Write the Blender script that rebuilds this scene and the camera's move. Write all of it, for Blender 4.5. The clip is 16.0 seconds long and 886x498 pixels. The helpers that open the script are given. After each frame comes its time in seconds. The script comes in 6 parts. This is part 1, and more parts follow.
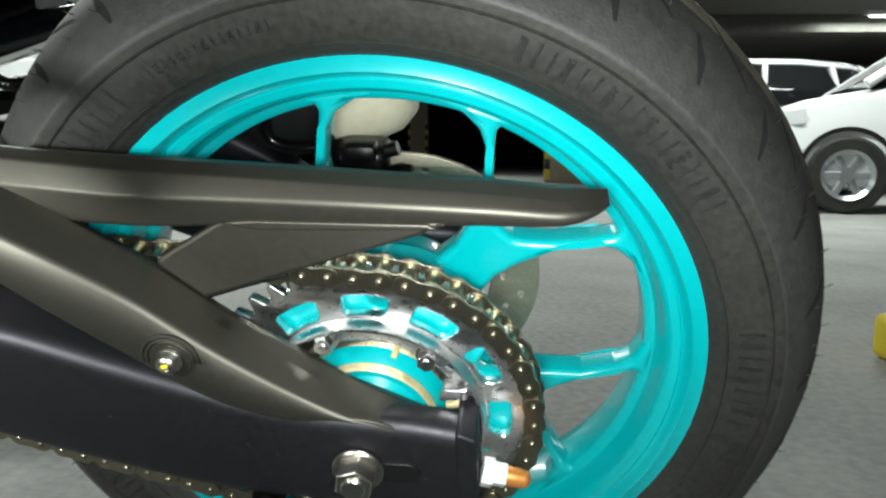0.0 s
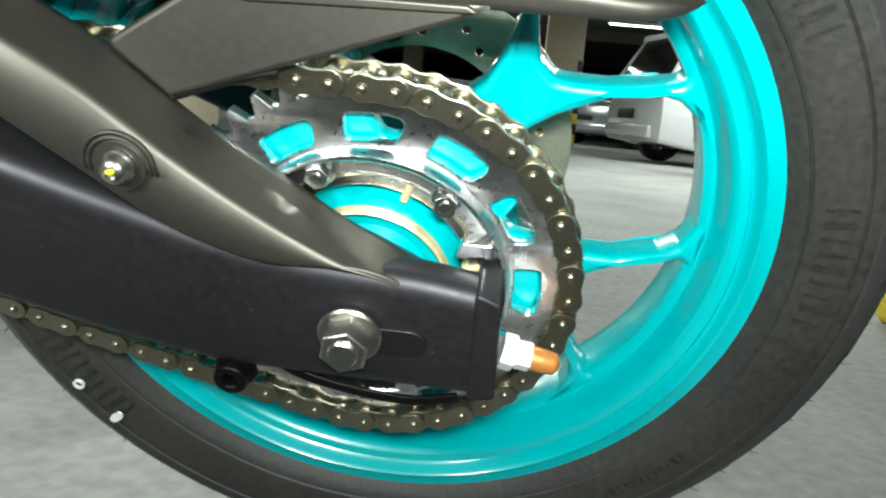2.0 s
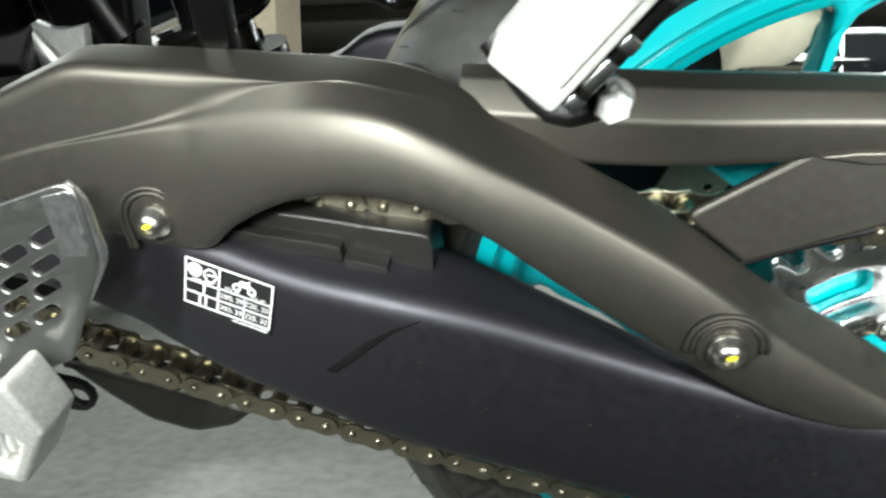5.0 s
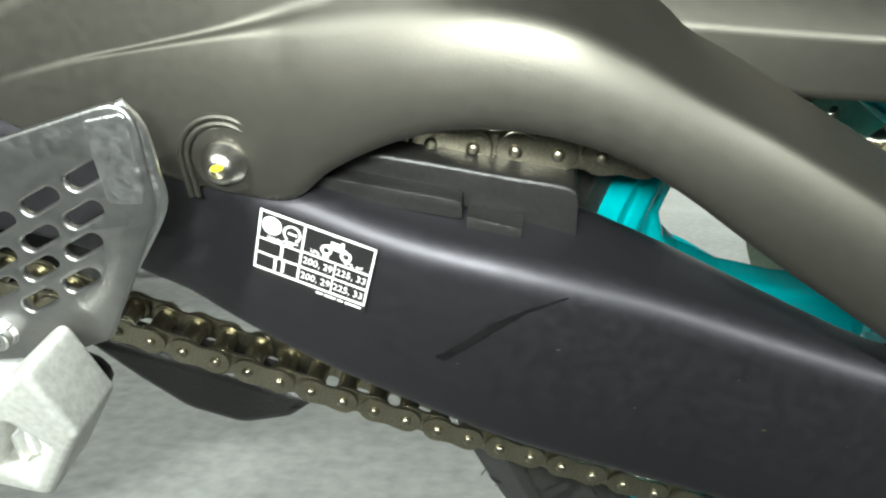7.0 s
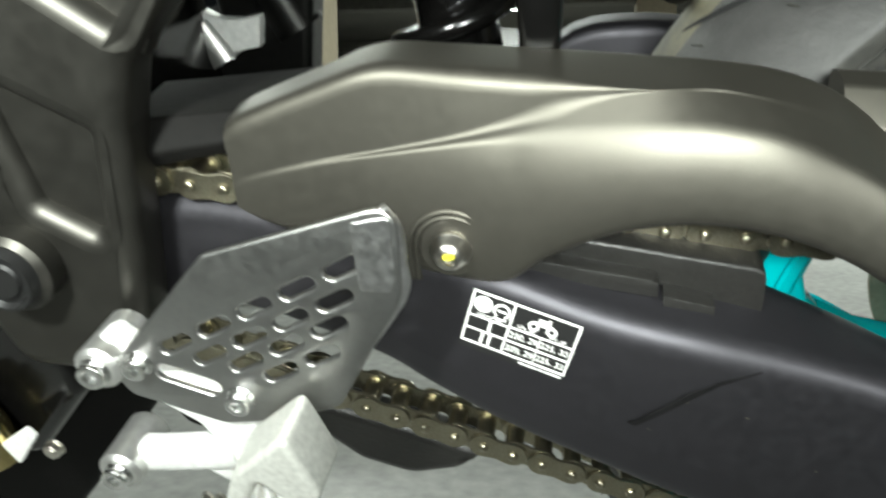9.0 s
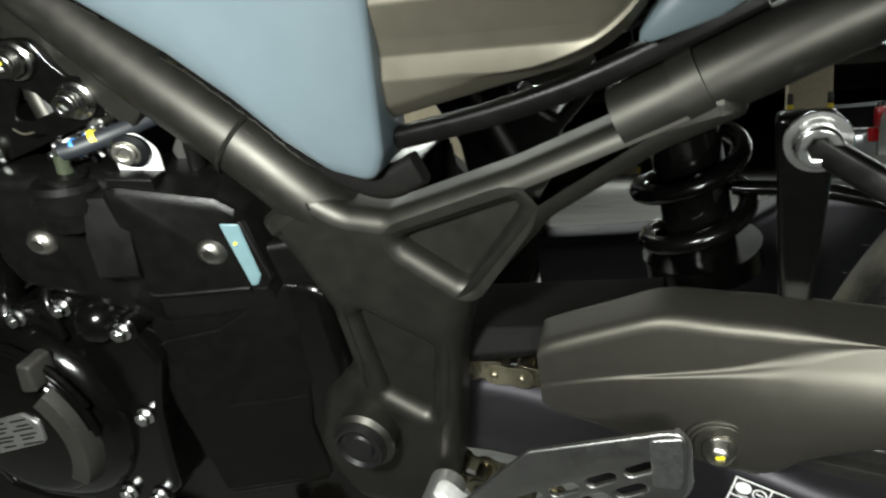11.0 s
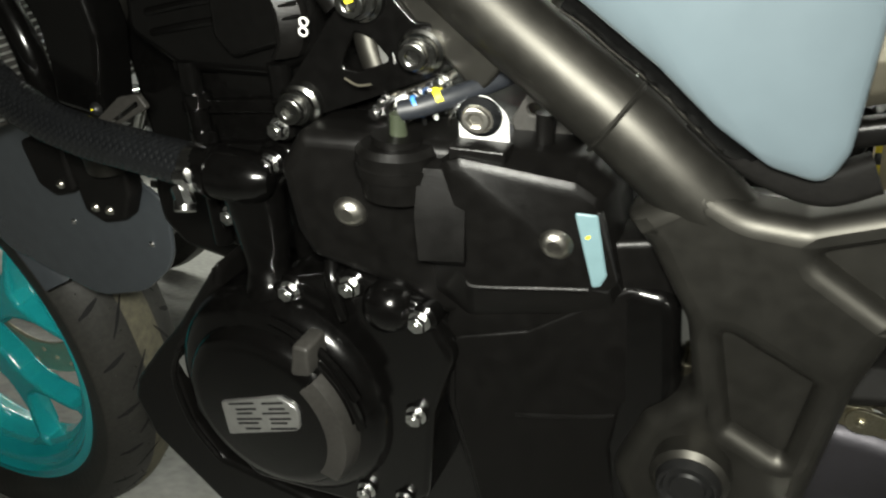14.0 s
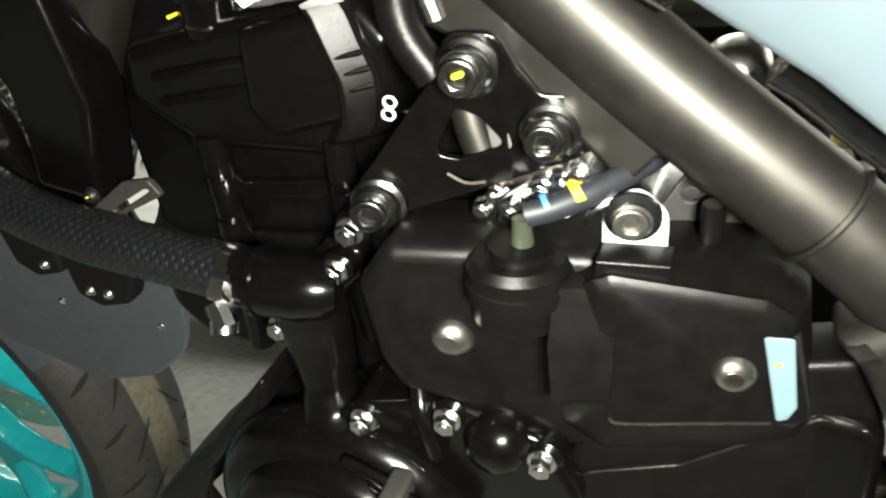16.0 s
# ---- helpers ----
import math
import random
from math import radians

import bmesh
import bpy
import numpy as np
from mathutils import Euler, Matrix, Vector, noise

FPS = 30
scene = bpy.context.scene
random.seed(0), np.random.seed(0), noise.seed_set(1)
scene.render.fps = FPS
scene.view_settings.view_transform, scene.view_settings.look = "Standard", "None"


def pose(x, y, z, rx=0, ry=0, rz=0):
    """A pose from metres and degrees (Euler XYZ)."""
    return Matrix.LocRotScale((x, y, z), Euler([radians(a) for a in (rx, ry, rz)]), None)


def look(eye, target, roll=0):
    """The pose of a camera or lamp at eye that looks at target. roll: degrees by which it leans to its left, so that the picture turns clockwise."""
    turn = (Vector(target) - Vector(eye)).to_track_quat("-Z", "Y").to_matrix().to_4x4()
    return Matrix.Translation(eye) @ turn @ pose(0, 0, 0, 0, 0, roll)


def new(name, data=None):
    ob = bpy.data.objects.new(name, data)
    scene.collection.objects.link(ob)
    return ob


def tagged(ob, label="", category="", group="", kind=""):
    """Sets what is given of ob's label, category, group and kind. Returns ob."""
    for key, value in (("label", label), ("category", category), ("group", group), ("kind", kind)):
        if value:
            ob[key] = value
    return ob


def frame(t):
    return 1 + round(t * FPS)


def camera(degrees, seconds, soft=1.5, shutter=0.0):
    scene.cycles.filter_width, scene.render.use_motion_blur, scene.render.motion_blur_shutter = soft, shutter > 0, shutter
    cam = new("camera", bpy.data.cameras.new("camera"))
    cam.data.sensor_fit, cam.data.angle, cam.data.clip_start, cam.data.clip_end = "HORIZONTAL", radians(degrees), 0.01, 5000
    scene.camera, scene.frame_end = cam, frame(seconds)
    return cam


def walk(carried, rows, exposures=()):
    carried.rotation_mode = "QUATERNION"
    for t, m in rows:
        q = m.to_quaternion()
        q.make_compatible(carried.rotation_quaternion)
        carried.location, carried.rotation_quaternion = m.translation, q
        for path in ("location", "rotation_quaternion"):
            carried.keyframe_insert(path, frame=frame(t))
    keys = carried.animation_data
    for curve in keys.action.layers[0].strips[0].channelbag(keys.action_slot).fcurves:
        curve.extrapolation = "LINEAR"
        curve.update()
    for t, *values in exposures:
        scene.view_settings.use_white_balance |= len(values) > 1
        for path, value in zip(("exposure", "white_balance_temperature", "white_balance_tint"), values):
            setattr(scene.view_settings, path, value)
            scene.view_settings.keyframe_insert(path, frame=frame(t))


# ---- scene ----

LEAN = pose(0, 0, 0.007, 22.7)   # the motorcycle leans on its side stand
cam = camera(60.5, 16.0, soft=2.2, shutter=0.45)
PATH = [
    (0, (0.095, -0.488, 0.658), (-0.102, 1.24, -0.329), -1.7),
    (0.5, (0.108, -0.456, 0.654), (-0.171, 1.273, -0.312), -2.0),
    (1, (0.088, -0.447, 0.604), (-0.144, 1.268, -0.399), -0.4),
    (1.5, (0.084, -0.441, 0.569), (-0.124, 1.26, -0.462), 0.6),
    (2, (0.068, -0.443, 0.549), (-0.074, 1.236, -0.528), 3.5),
    (2.5, (0.048, -0.443, 0.553), (-0.238, 1.272, -0.435), 0.3),
    (3, (-0.006, -0.424, 0.605), (-0.27, 1.304, -0.367), -0.6),
    (3.5, (-0.041, -0.431, 0.603), (-0.305, 1.307, -0.35), -0.7),
    (4, (-0.098, -0.441, 0.608), (-0.393, 1.282, -0.364), -0.8),
    (4.5, (-0.135, -0.441, 0.602), (-0.41, 1.283, -0.374), -2.2),
    (5, (-0.172, -0.422, 0.596), (-0.48, 1.276, -0.414), -4.8),
    (5.2, (-0.185, -0.417, 0.59), (-0.525, 1.255, -0.453), -5.1),
    (7.3, (-0.248, -0.365, 0.555), (-0.481, 1.301, -0.525), -2.7),
    (7.5, (-0.249, -0.364, 0.561), (-0.477, 1.31, -0.509), -3.2),
    (8, (-0.259, -0.357, 0.554), (-0.406, 1.335, -0.504), -0.7),
    (8.5, (-0.28, -0.369, 0.565), (-0.526, 1.309, -0.496), -2.0),
    (9, (-0.306, -0.388, 0.594), (-0.656, 1.291, -0.436), -4.6),
    (9.5, (-0.319, -0.4, 0.621), (-0.754, 1.288, -0.359), -5.8),
    (10, (-0.327, -0.418, 0.656), (-0.88, 1.253, -0.295), -7.8),
    (10.2, (-0.336, -0.428, 0.673), (-0.921, 1.251, -0.242), -8.7),
    (12.3, (-0.391, -0.486, 0.786), (-1.213, 1.045, -0.203), -10.1),
    (12.5, (-0.418, -0.508, 0.8), (-1.144, 1.047, -0.226), -5.9),
    (13, (-0.459, -0.461, 0.79), (-1.226, 1.092, -0.209), -6.0),
    (13.5, (-0.495, -0.441, 0.721), (-1.328, 1.101, -0.243), -6.8),
    (14, (-0.518, -0.436, 0.72), (-1.337, 1.118, -0.236), -6.7),
    (14.5, (-0.551, -0.413, 0.732), (-1.391, 1.116, -0.246), -9.4),
    (15, (-0.568, -0.392, 0.752), (-1.396, 1.135, -0.239), -10.2),
    (15.5, (-0.587, -0.373, 0.748), (-1.354, 1.153, -0.292), -10.0),
    (16, (-0.615, -0.36, 0.74), (-1.349, 1.179, -0.305), -9.0),
]
walk(cam, [(t, LEAN @ look(eye, target, roll)) for t, eye, target, roll in PATH], [(0, -0.3, 6500, 8), (1.0, 0.0, 6500, 6), (2.0, 0.2, 6500, 5), (2.7, 0.1, 6500, 7), (3.5, -0.3, 6500, 9), (4.5, -0.02, 6500, 9), (5.2, 0.18, 6500, 9), (7.3, 0.5, 6500, 4), (8.2, 0.4, 6500, 3), (9.0, 0.32, 6600, 5), (9.5, -0.25, 6650, 6), (10.0, -0.48, 6700, 8), (12.3, -1.1, 6700, 9), (13.5, -0.82, 7000, 10), (14.5, -0.62, 7200, 10), (15.5, -0.3, 7200, 10), (16, 0.05, 7200, 10)])


# ---------------------------------------------------------------- world and light
world = bpy.data.worlds.new("world")
scene.world = world
world.use_nodes = True
world.node_tree.nodes["Background"].inputs[0].default_value = (0.55, 0.6, 0.62, 1)
world.node_tree.nodes["Background"].inputs[1].default_value = 0.006


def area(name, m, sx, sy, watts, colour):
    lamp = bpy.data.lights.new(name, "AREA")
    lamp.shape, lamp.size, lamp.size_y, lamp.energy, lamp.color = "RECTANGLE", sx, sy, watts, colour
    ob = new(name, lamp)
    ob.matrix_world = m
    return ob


# three fixed narrow-beam lamps where it lingers stand in for the small torch moving beside the lens
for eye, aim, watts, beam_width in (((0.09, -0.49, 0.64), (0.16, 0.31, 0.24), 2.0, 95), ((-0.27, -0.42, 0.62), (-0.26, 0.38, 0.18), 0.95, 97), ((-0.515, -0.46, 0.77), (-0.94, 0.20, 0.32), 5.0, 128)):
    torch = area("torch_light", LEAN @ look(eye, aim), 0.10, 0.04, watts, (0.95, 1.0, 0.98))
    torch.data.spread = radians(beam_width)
# fluorescent battens of the garage; lamps 2 to 4 are added to brighten van, near floor and estate car
for lx, ly, watts in ((2.0, 5.0, 120), (-3.9, 3.2, 120), (-1.5, 2.2, 65), (3.4, 7.9, 120), (6.0, 12.0, 120), (-2.0, 14.0, 120)):
    area("batten_light", pose(lx, ly, 2.62), 2.4, 0.25, watts, (0.93, 1.0, 0.96))

# ---------------------------------------------------------------- materials


def material(name, colour, rough=0.5, metal=0.0, vary=0.12, scale=40.0, bump=0.0, bump_scale=300.0, coat=0.0, stain=None, spec=0.5, stretch=(1, 1, 1), rough_vary=0.1):
    m = bpy.data.materials.new(name)
    m.use_nodes = True
    nt = m.node_tree
    b = nt.nodes["Principled BSDF"]
    b.inputs["Metallic"].default_value = metal
    b.inputs["Coat Weight"].default_value = coat
    b.inputs["Coat Roughness"].default_value = 0.08
    b.inputs["Specular IOR Level"].default_value = spec
    co = nt.nodes.new("ShaderNodeTexCoord")
    mp = nt.nodes.new("ShaderNodeMapping")
    mp.inputs["Scale"].default_value = stretch
    nt.links.new(co.outputs["Object"], mp.inputs["Vector"])
    big = nt.nodes.new("ShaderNodeTexNoise")
    big.inputs["Scale"].default_value = scale * 0.18
    big.inputs["Detail"].default_value = 5
    fine = nt.nodes.new("ShaderNodeTexNoise")
    fine.inputs["Scale"].default_value = scale * 4
    fine.inputs["Detail"].default_value = 3
    for n in (big, fine):
        nt.links.new(mp.outputs[0], n.inputs["Vector"])
    add = nt.nodes.new("ShaderNodeMath")
    add.operation = "ADD"
    nt.links.new(big.outputs["Fac"], add.inputs[0])
    nt.links.new(fine.outputs["Fac"], add.inputs[1])
    ramp = nt.nodes.new("ShaderNodeMapRange")
    ramp.inputs["From Min"].default_value, ramp.inputs["From Max"].default_value = 0.65, 1.35
    nt.links.new(add.outputs[0], ramp.inputs["Value"])
    mix = nt.nodes.new("ShaderNodeMix")
    mix.data_type = "RGBA"
    dark = stain or tuple(c * (1 - vary) for c in colour)
    light = tuple(min(1, c * (1 + vary * (0 if stain else 1))) for c in colour)
    mix.inputs["A"].default_value = (*dark, 1)
    mix.inputs["B"].default_value = (*light, 1)
    nt.links.new(ramp.outputs[0], mix.inputs["Factor"])
    nt.links.new(mix.outputs["Result"], b.inputs["Base Color"])
    rr = nt.nodes.new("ShaderNodeMapRange")
    rr.inputs["To Min"].default_value, rr.inputs["To Max"].default_value = max(0.02, rough - rough_vary * rough), min(1, rough + rough_vary * rough)
    nt.links.new(fine.outputs["Fac"], rr.inputs["Value"])
    nt.links.new(rr.outputs[0], b.inputs["Roughness"])
    if bump:
        tex = nt.nodes.new("ShaderNodeTexNoise")
        tex.inputs["Scale"].default_value = bump_scale
        tex.inputs["Detail"].default_value = 4
        nt.links.new(mp.outputs[0], tex.inputs["Vector"])
        bp = nt.nodes.new("ShaderNodeBump")
        bp.inputs["Strength"].default_value = bump
        bp.inputs["Distance"].default_value = 0.001
        nt.links.new(tex.outputs["Fac"], bp.inputs["Height"])
        nt.links.new(bp.outputs[0], b.inputs["Normal"])
    return m


def glow(name, colour, strength):
    m = bpy.data.materials.new(name)
    m.use_nodes = True
    b = m.node_tree.nodes["Principled BSDF"]
    b.inputs["Base Color"].default_value = (*colour, 1)
    b.inputs["Emission Color"].default_value = (*colour, 1)
    b.inputs["Emission Strength"].default_value = strength
    return m


CYAN = material("cyan_paint", (0.002, 0.40, 0.43), 0.26, vary=0.05, coat=0.6, bump=0.08, bump_scale=150)
RUBBER = material("tyre_rubber", (0.036, 0.035, 0.030), 0.55, vary=0.35, scale=55, bump=0.5, bump_scale=130, stain=(0.013, 0.0128, 0.0118))
SHOULDER = material("shoulder_rubber", (0.052, 0.051, 0.049), 0.60, vary=0.3, scale=34, bump=0.5, bump_scale=420, stain=(0.028, 0.028, 0.027))
SATIN = material("satin_black", (0.050, 0.048, 0.054), 0.50, metal=0.85, vary=0.09, scale=60, bump=0.05, bump_scale=900, rough_vary=0.22)
SATIN_PLASTIC = material("satin_black_plastic", (0.105, 0.099, 0.084), 0.50, metal=0.9, vary=0.05, scale=60, bump=0.05, bump_scale=1200)
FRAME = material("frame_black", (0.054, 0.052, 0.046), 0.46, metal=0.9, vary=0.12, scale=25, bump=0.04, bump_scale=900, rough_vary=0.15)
PLASTIC = material("grained_black_plastic", (0.0032, 0.0030, 0.0028), 0.33, vary=0.3, scale=30, bump=0.14, bump_scale=1500, spec=0.22, rough_vary=0.25)
ENGINE = material("engine_black", (0.0022, 0.0021, 0.0020), 0.17, vary=0.3, scale=50, bump=0.05, bump_scale=260, spec=0.40, rough_vary=0.25)
CRUMPLED = material("crumpled_gloss_black", (0.003, 0.003, 0.003), 0.10, vary=0.2, scale=40, bump=0.10, bump_scale=90, spec=0.8)
MATT = material("matt_black_plastic", (0.0045, 0.0042, 0.0038), 0.7, vary=0.35, scale=60, bump=0.2, bump_scale=600, spec=0.14)
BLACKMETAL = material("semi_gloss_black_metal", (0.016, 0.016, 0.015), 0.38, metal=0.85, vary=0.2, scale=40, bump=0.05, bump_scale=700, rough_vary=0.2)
CRUMPLED.node_tree.nodes["Bump"].inputs["Distance"].default_value = 0.010
DUSTY = material("dusty_black_plastic", (0.011, 0.0105, 0.0095), 0.42, vary=0.45, scale=110, bump=0.3, bump_scale=500, spec=0.5)
SCUFF = material("rubber_scuff", (0.0045, 0.0043, 0.0045), 0.6, vary=0.9, scale=260, spec=0.2, bump=0.3, bump_scale=500)
WORN = material("worn_grey_plastic", (0.026, 0.0245, 0.022), 0.5, vary=0.4, scale=120, bump=0.2, bump_scale=600)
DARK = material("dark_metal", (0.007, 0.007, 0.007), 0.4, vary=0.3, scale=40)
HOSE = material("hose_rubber", (0.006, 0.0065, 0.0072), 0.26, vary=0.25, scale=60, spec=0.9)
CHROME = material("polished_steel", (0.8, 0.8, 0.79), 0.2, metal=1.0, vary=0.08, scale=60, bump=0.03, bump_scale=400)
STEEL = material("zinc_steel", (0.55, 0.53, 0.48), 0.3, metal=1.0, vary=0.15, scale=120, bump=0.08, bump_scale=700)
CHAIN = material("chain_steel", (0.42, 0.39, 0.30), 0.32, metal=1.0, vary=0.3, scale=200, bump=0.15, bump_scale=800, stain=(0.22, 0.20, 0.14))
SMOKED = material("smoked_zinc", (0.30, 0.30, 0.285), 0.20, metal=1.0, vary=0.12, scale=120, bump=0.05, bump_scale=500)
GREYHOSE = material("grey_rubber_hose", (0.012, 0.014, 0.018), 0.5, vary=0.2, scale=80, spec=0.5)
TURNED = material("turned_steel", (0.80, 0.80, 0.80), 0.28, metal=1.0, vary=0.08, scale=60, bump=0.03, bump_scale=500)
TURNED.node_tree.nodes["Principled BSDF"].inputs["Anisotropic"].default_value = 0.7
tangent = TURNED.node_tree.nodes.new("ShaderNodeTangent")
tangent.direction_type, tangent.axis = "RADIAL", "Y"
TURNED.node_tree.links.new(tangent.outputs[0], TURNED.node_tree.nodes["Principled BSDF"].inputs["Tangent"])
ALU = material("cast_aluminium", (0.62, 0.62, 0.6), 0.38, metal=0.9, vary=0.12, scale=60, bump=0.1, bump_scale=700)
PEGCAST = material("worn_cast_aluminium", (0.58, 0.58, 0.54), 0.46, metal=0.4, vary=0.22, scale=90, bump=0.35, bump_scale=260)
PEGALU = material("bright_cast_aluminium", (0.82, 0.82, 0.80), 0.48, metal=0.35, vary=0.15, scale=60, bump=0.2, bump_scale=400)
HEEL = material("brushed_aluminium", (0.38, 0.38, 0.37), 0.38, metal=1.0, vary=0.07, scale=90, bump=0.10, bump_scale=900, rough_vary=0.2)
HAMMERED = material("hammered_aluminium", (0.66, 0.66, 0.66), 0.34, metal=1.0, vary=0.2, scale=90, bump=0.45, bump_scale=520, rough_vary=0.3)
COPPER = material("copper_rubber_cap", (0.62, 0.24, 0.06), 0.4, metal=0.5, vary=0.15, scale=80)
BRASSY = material("yellow_zinc_plating", (0.55, 0.46, 0.22), 0.25, metal=1.0, vary=0.2, scale=120, bump=0.08, bump_scale=600)
GOLD = material("gold_anodised", (0.80, 0.66, 0.38), 0.3, metal=0.55, vary=0.12, scale=60)
WHITE = material("white_print", (0.8, 0.8, 0.78), 0.5, vary=0.04)
INK = material("label_black", (0.012, 0.012, 0.012), 0.45, vary=0.1)
BLUEGREY = material("blue_grey_paint", (0.112, 0.146, 0.165), 0.3, vary=0.05, coat=0.8, scale=15)
TAUPE = material("taupe_satin_paint", (0.125, 0.115, 0.088), 0.42, metal=0.6, vary=0.08, scale=20, bump=0.04, bump_scale=1500)
GREYFENDER = material("grey_fender_plastic", (0.048, 0.055, 0.062), 0.25, vary=0.1, coat=0.5, scale=20, bump=0.05, bump_scale=300)
DISC = material("brake_disc_steel", (0.46, 0.43, 0.33), 0.40, metal=0.8, vary=0.15, scale=80, bump=0.1, bump_scale=500)
NIPPLE = material("pale_green_plastic", (0.034, 0.041, 0.026), 0.3, vary=0.1)
SIGHT = material("translucent_reservoir", (0.135, 0.22, 0.24), 0.35, vary=0.08)
YELLOW = material("yellow_paint_mark", (0.85, 0.75, 0.03), 0.5, vary=0.1)
BLUE = material("blue_tape", (0.05, 0.25, 0.7), 0.5, vary=0.1)
TREAD = material("dusty_tread_rubber", (0.16, 0.145, 0.095), 0.7, vary=0.3, scale=40, bump=0.3, bump_scale=300, stain=(0.07, 0.066, 0.05))
CREAM = material("cream_paint", (0.62, 0.58, 0.44), 0.4, vary=0.08, scale=30)
CONCRETE = material("garage_concrete", (0.34, 0.34, 0.325), 0.75, vary=0.3, scale=12, bump=0.25, bump_scale=90)
WALLMAT = material("garage_wall_paint", (0.16, 0.15, 0.13), 0.8, vary=0.2, scale=3)
CEILMAT = material("ceiling_concrete", (0.13, 0.125, 0.11), 0.85, vary=0.25, scale=3)
PILLARMAT = material("pillar_paint", (0.42, 0.36, 0.26), 0.7, vary=0.12, scale=6)
STRIPE_Y = material("hazard_yellow", (0.75, 0.58, 0.03), 0.6, vary=0.1)
WHITECAR = material("white_car_paint", (0.72, 0.73, 0.74), 0.2, vary=0.03, coat=0.8, scale=2)
SILVERCAR = material("silver_car_paint", (0.42, 0.44, 0.46), 0.25, metal=0.6, vary=0.04, coat=0.8, scale=2)
DARKCAR = material("dark_car_paint", (0.02, 0.022, 0.03), 0.18, vary=0.1, coat=0.8, scale=2)
GLASSMAT = material("dark_window_glass", (0.01, 0.011, 0.012), 0.06, vary=0.1, scale=2)
REDLAMP = material("red_lamp_plastic", (0.5, 0.012, 0.02), 0.2, vary=0.1, scale=20)
LAMPWHITE = material("clear_lamp_plastic", (0.75, 0.77, 0.78), 0.15, vary=0.05, scale=20)
BATTEN = glow("batten_tube", (0.92, 1.0, 0.95), 6.0)

# ---------------------------------------------------------------- building helpers


def finish(me, mat, angle=35):
    me.materials.clear()
    me.materials.append(mat)
    me.shade_smooth()
    me.set_sharp_from_angle(angle=radians(angle))


def part(name, me, mat, parent, label="", angle=35, m=None):
    """Links a mesh (or bmesh) as one object under a thing or a part."""
    if isinstance(me, bmesh.types.BMesh):
        bm = me
        me = bpy.data.meshes.new(name)
        bmesh.ops.recalc_face_normals(bm, faces=bm.faces)
        bm.to_mesh(me)
        bm.free()
    finish(me, mat, angle)
    ob = new(name, me)
    ob.parent = parent
    if m is not None:
        ob.matrix_basis = m
    return tagged(ob, label=label)


def thing(name, label, category, m=None, group="", kind=""):
    ob = new(name)
    ob.empty_display_size = 0.05
    if m is not None:
        ob.matrix_basis = m
    return tagged(ob, label=label, category=category, group=group, kind=kind)


def rounded(pts, r, n=5):
    """A closed outline with its corners rounded to radius r (a number or one for each corner)."""
    out, k = [], len(pts)
    for i in range(k):
        p, a, b = Vector(pts[i]), Vector(pts[i - 1]), Vector(pts[(i + 1) % k])
        rr = r[i] if isinstance(r, (list, tuple)) else r
        u, v = (a - p), (b - p)
        lu, lv = u.length, v.length
        u, v = u / lu, v / lv
        ang = math.acos(max(-1, min(1, u.dot(v))))
        d = min(rr / max(1e-4, math.tan(ang / 2)), 0.48 * lu, 0.48 * lv)
        p0, p1 = p + u * d, p + v * d
        for j in range(n + 1):
            s = j / n
            out.append(tuple(p0 * (1 - s) ** 2 + p * 2 * s * (1 - s) + p1 * s * s))
    return out


def ring_pts(cx, cz, r, n=32, a0=0.0, a1=360.0):
    full = abs(a1 - a0) >= 360
    return [(cx + r * math.cos(radians(a0 + (a1 - a0) * i / (n if full else n - 1))), cz + r * math.sin(radians(a0 + (a1 - a0) * i / (n if full else n - 1)))) for i in range(n)]


def slot(cx, cz, length, width, ang, n=6):
    c, s = math.cos(radians(ang)), math.sin(radians(ang))
    pts = []
    for side in (1, -1):
        for i in range(n + 1):
            a = -math.pi / 2 + math.pi * i / n
            x, z = side * (length / 2 - width / 2 + width / 2 * math.cos(a)), side * width / 2 * math.sin(a)
            pts.append((cx + x * c - z * s, cz + x * s + z * c))
    return pts


def plate(outlines, y0, y1, bevel=0.0015, res=2):
    """A plate in the x-z plane from y0 to y1; the first outline is its edge, the others are holes."""
    cu = bpy.data.curves.new("plate", "CURVE")
    cu.dimensions, cu.fill_mode = "2D", "BOTH"
    for pts in outlines:
        sp = cu.splines.new("POLY")
        sp.points.add(len(pts) - 1)
        for q, (x, z) in zip(sp.points, pts):
            q.co = (x, z, 0, 1)
        sp.use_cyclic_u = True
    half = abs(y1 - y0) / 2
    bevel = min(bevel, half * 0.95)
    cu.extrude, cu.bevel_depth, cu.bevel_resolution, cu.offset = half - bevel, bevel, res, -bevel
    ob = bpy.data.objects.new("plate", cu)
    me = bpy.data.meshes.new_from_object(ob)
    bpy.data.objects.remove(ob)
    bpy.data.curves.remove(cu)
    if len(outlines) > 3:
        bm = bmesh.new()
        bm.from_mesh(me)
        bmesh.ops.remove_doubles(bm, verts=bm.verts, dist=2e-6)
        bm.to_mesh(me)
        bm.free()
    me.transform(Matrix(((1, 0, 0, 0), (0, 0, -1, (y0 + y1) / 2), (0, 1, 0, 0), (0, 0, 0, 1))))
    return me


